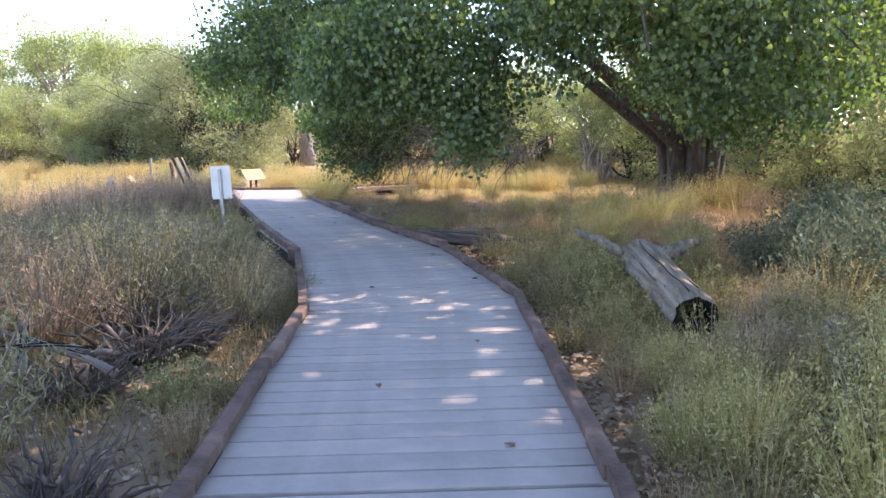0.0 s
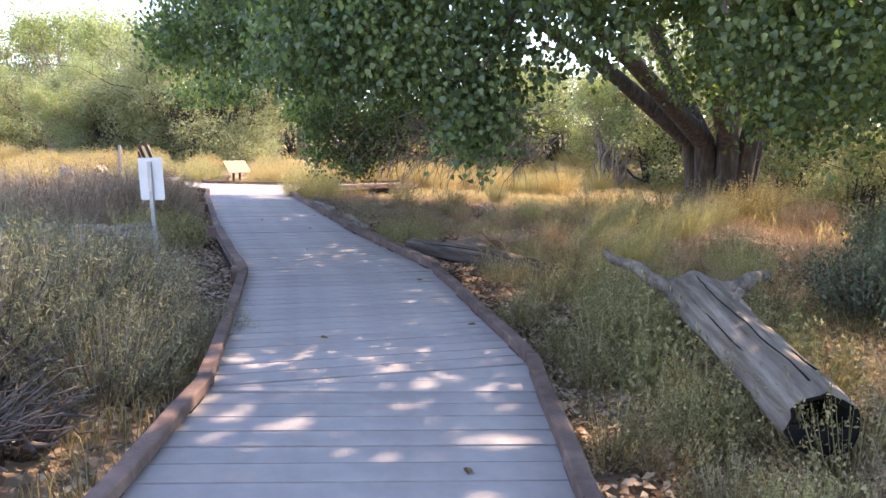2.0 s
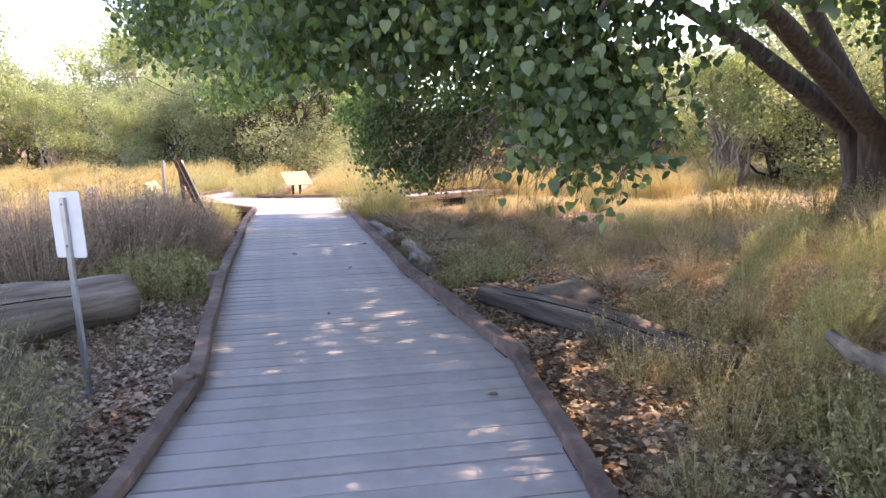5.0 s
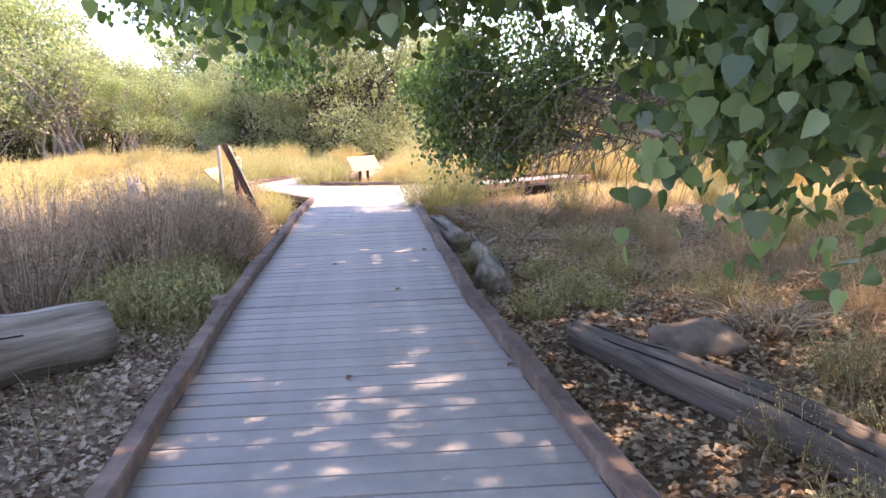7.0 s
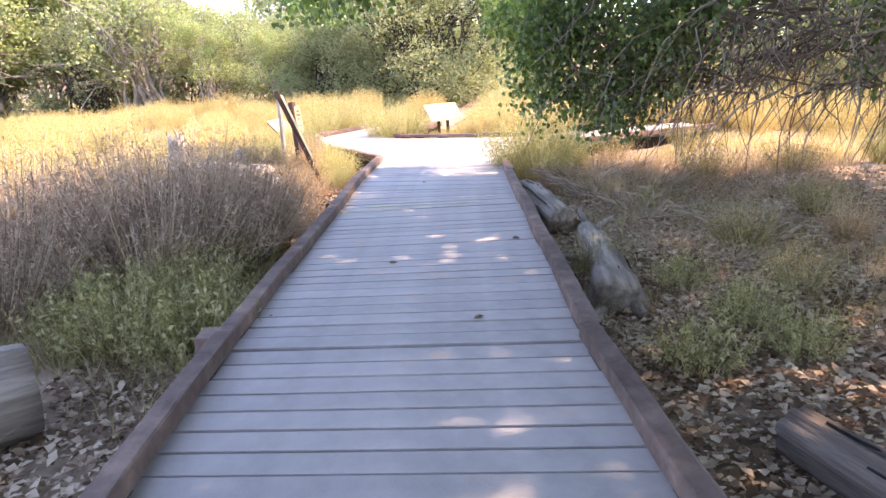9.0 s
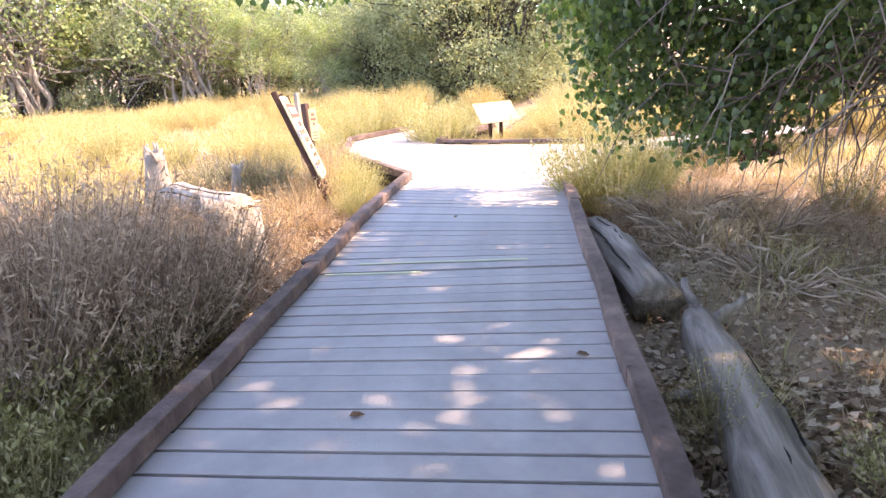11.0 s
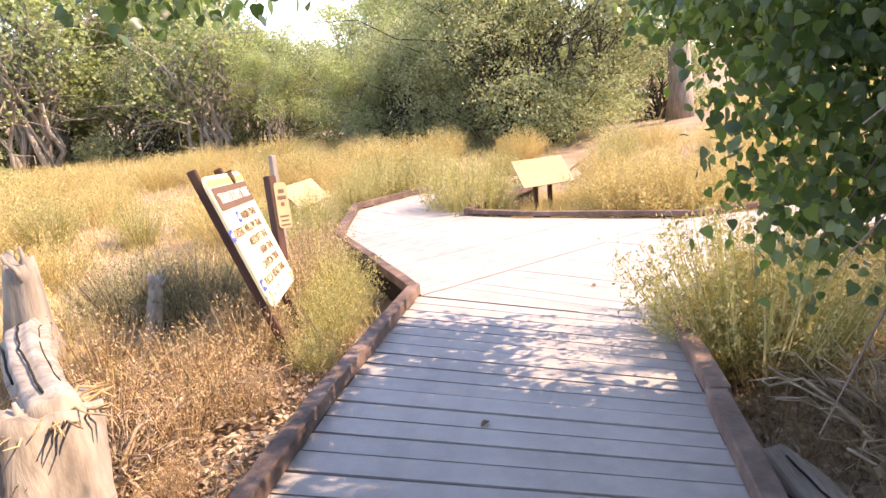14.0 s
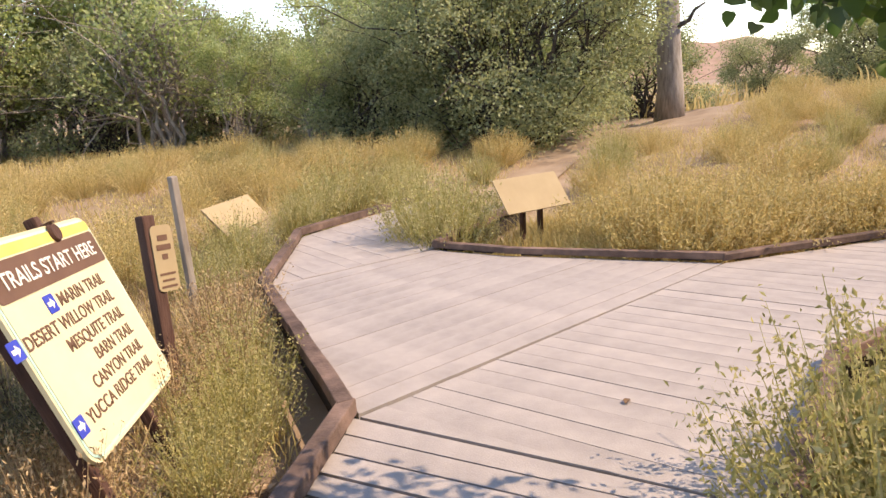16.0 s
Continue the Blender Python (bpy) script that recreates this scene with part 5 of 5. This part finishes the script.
# ---- signs ----
def words(text, size, x, z, y, mat, parent, align="LEFT", spread=1.0):
    """Raised lettering on a panel's face."""
    cu = bpy.data.curves.new("lettering", "FONT")
    cu.body, cu.size, cu.align_x, cu.extrude, cu.space_character, cu.offset = text, size, align, 0.0008, spread, size * 0.012
    tmp = new("lettering", cu)
    me = bpy.data.meshes.new_from_object(tmp.evaluated_get(bpy.context.evaluated_depsgraph_get()))
    bpy.data.objects.remove(tmp)
    me.materials.clear()
    me.materials.append(mat)
    ob = new("lettering", me)
    ob.parent = parent
    ob.matrix_basis = pose(x, y, z, 90, 0, 0)
    return ob


def rounded_plate(w, h, r, t, at=(0, 0, 0)):
    """A plate in the xz plane with rounded corners; its face looks towards -y."""
    bm = bmesh.new()
    ring = []
    for cx, cz, a0 in ((w / 2 - r, h / 2 - r, 0), (-w / 2 + r, h / 2 - r, 90), (-w / 2 + r, -h / 2 + r, 180), (w / 2 - r, -h / 2 + r, 270)):
        for k in range(7):
            a = radians(a0 + 15 * k)
            ring.append(bm.verts.new((at[0] + cx + r * math.cos(a), at[1], at[2] + cz + r * math.sin(a))))
    f = bm.faces.new(ring)
    e = bmesh.ops.extrude_face_region(bm, geom=[f])
    bmesh.ops.translate(bm, vec=(0, t, 0), verts=[v for v in e["geom"] if isinstance(v, bmesh.types.BMVert)])
    bmesh.ops.recalc_face_normals(bm, faces=bm.faces[:])
    return bm


def trail_sign():
    """The leaning trail board with its two posts."""
    s = base("trail_sign", pose(-7.121, 18.202, 0.584, -20.9, 3.3, 129.1), "leaning trail board on dark posts listing six trails", "sign")
    w, h = 1.14, 1.0
    panel = part("panel", rounded_plate(w, h, 0.09, 0.02), M_CREAM, s, "cream panel with rounded corners")
    part("border", rounded_plate(w - 0.03, h - 0.03, 0.08, 0.002, (0, -0.003, 0)), M_TEALINK, panel, "teal border line")
    part("face", rounded_plate(w - 0.06, h - 0.06, 0.07, 0.002, (0, -0.006, 0)), M_CREAM, panel)
    part("band", rounded_plate(w - 0.06, 0.05, 0.02, 0.002, (0, -0.009, 0.445)), M_YELLOWINK, panel, "yellow stripe")
    part("heading_band", rounded_plate(w - 0.07, 0.17, 0.02, 0.002, (0, -0.010, 0.325)), M_BROWNINK, panel, "brown heading band")
    words("TRAILS START HERE", 0.105, 0, 0.288, -0.0125, M_WHITEINK, panel, "CENTER")
    for k, (line, arrow) in enumerate((("MARIN TRAIL", 1), ("DESERT WILLOW TRAIL", 1), ("MESQUITE TRAIL", 0), ("BARN TRAIL", 0), ("CANYON TRAIL", 0), ("YUCCA RIDGE TRAIL", 1))):
        z = 0.135 - 0.098 * k
        t = words(line, 0.086, 0.38, z, -0.0085, M_BROWNINK, panel, "RIGHT")
        if arrow:
            x = 0.38 - (max(v.co.x for v in t.data.vertices) - min(v.co.x for v in t.data.vertices)) - 0.075
            part("marker", rounded_plate(0.085, 0.085, 0.008, 0.002, (x, -0.009, z + 0.03)), M_BLUEINK, panel, "blue square marker")
            bm = bmesh.new()
            vs = [bm.verts.new((x + a * 0.085, -0.0098, z + 0.03 + b * 0.085)) for a, b in ((-0.35, -0.12), (0.02, -0.12), (0.02, -0.32), (0.36, 0), (0.02, 0.32), (0.02, 0.12), (-0.35, 0.12))]
            bm.faces.new(vs)
            part("arrow", bm, M_WHITEINK, panel, "white arrow")
    for x, top in ((-0.525, 0.57), (0.16, 0.56)):
        post = part("post", box(0.055, 0.06, 1.62, (x, 0.054, top - 0.81), 0.010), M_POST, s)
    cap = bmesh.new()
    bmesh.ops.create_cone(cap, cap_ends=True, segments=20, radius1=0.05, radius2=0.042, depth=0.016, matrix=Matrix.Translation((0.16, -0.018, 0.455)) @ Matrix.Rotation(radians(90), 4, "X"))
    part("clip_cap", cap, M_POST, s, "round dark clip")
    part("clip", box(0.03, 0.13, 0.012, (0.16, 0.03, 0.505), 0.002), M_POST, s)
    part("clip", box(0.035, 0.008, 0.085, (0.16, -0.016, 0.465), 0.003), M_POST, s)
    return s


trail_sign()


def marker_post():
    """A dark post with a small rounded plate, beside the trail board."""
    z = float(ground_z(-7.75, 19.0))
    s = base("marker_post", pose(-7.72, 18.98, z - 0.1, -4, -7, 0), "dark brown post with a small tan plate", "sign")
    part("post", box(0.085, 0.085, 1.28, (0, 0, 0.64), 0.012), M_POST, s)
    plate = part("plate", rounded_plate(0.15, 0.42, 0.035, 0.012), M_PANEL, s, "tan plate with brown bars")
    plate.matrix_basis = pose(0.052, 0.062, 1.0, 0, 0, 90)
    for k, (w, z) in enumerate(((0.07, 0.13), (0.10, 0.07), (0.04, 0.01), (0.11, -0.10), (0.09, -0.14), (0.11, -0.18))):
        part("printed_bar", rounded_plate(w, 0.035 if k < 3 else 0.014, 0.005, 0.002, (0, -0.003, z)), M_BROWNINK, plate)


marker_post()
pole = base("thin_pole", pose(-9.0, 20.15, float(ground_z(-9.0, 20.15)) - 0.1, 3, 2, 0), "thin weathered grey wooden pole in the brush", "pole")
part("shaft", box(0.065, 0.065, 1.4, (0, 0, 0.7), 0.014), M_PALEBARK, pole)


def info_panel(m, w, h, label, bars=True):
    """A low tilted reading panel on two steel legs."""
    s = base("info_panel", m, label, "sign")
    part("panel", rounded_plate(w, h, 0.012, 0.014), M_PANEL, s)
    part("backing_frame", rounded_plate(w - 0.06, h - 0.06, 0.01, 0.02, (0, 0.016, 0)), M_POST, s)
    down = m.to_3x3().inverted() @ Vector((0, 0, -1))
    for x in (-0.12, 0.12):
        top = m @ Vector((x, 0.035, 0))
        l = top.z - float(ground_z(top.x, top.y)) + 0.08
        q = Vector((x, 0.035, 0)) + down * l
        b = box(0.05, 0.05, l, (0, 0, l / 2), 0.006)
        leg = part("leg", b, M_POST, s)
        r = (Vector((x, 0.035, 0)) - q).to_track_quat("Z", "Y").to_matrix().to_4x4()
        r.translation = q
        leg.matrix_basis = r
    return s


info_panel(pose(-7.13, 23.12, 0.445, -37.9, -0.3, 64.4), 0.851, 0.423, "sun-faded low interpretive panel on dark legs")
info_panel(pose(-10.55, 22.05, 0.27, -42, 0, 112), 1.15, 0.42, "second sun-faded low interpretive panel in the brush")


def small_sign():
    s = base("small_sign", pose(-2.91, 10.12, 0.86, 0, -3.2, -15.3), "blank white back of a small sign on a steel post", "sign")
    part("plate", rounded_plate(0.30, 0.415, 0.02, 0.004, (0, 0.012, 0)), M_WHITE, s)
    l = 1.42
    part("post", box(0.045, 0.022, l, (0.0, 0, 0.17 - l / 2), 0.004), M_STEEL, s, "galvanised steel post")
    for z in (0.13, -0.13):
        part("bolt", box(0.016, 0.012, 0.016, (0.0, -0.014, z), 0.003), M_STEEL, s)


small_sign()

# grip strips on the deck
for cx, cy, l in ((-3.99, 16.055, 1.17), (-4.285, 15.65, 0.65)):
    strip = part("grip_strip", box(l, 0.028, 0.005, (0, 0, 0.0035), 0.001), M_STRIP, boardwalk, "pale worn grip strip")
    strip.matrix_basis = pose(cx, cy, 0.001, 0, 0, 27)

# ---- ridge ----
def ridge():
    rng = np.random.default_rng(7)
    n = 160
    az = np.linspace(0, 2 * np.pi, n, endpoint=False)
    r = 330 + 30 * np.sin(az * 5)
    h = 14 + 3.5 * np.sin(az * 3 + 1) + 4 * np.sin(az * 11) + 2 * np.sin(az * 29 + 2) + rng.normal(0, 0.8, n)
    v = np.concatenate([np.stack([r * k * np.cos(az), r * k * np.sin(az), z], 1) for k, z in ((0.8, np.full(n, -2.0)), (0.92, h * 0.45), (1.0, h), (1.3, h * 0.2))])
    f = np.array([(j * n + i, j * n + (i + 1) % n, (j + 1) * n + (i + 1) % n, (j + 1) * n + i) for j in range(3) for i in range(n)])
    return tagged(link_mesh("backdrop_ridge", v, f, M_HILL, smooth=True), "distant reddish desert ridge", "hill", kind="structure")


ridge()
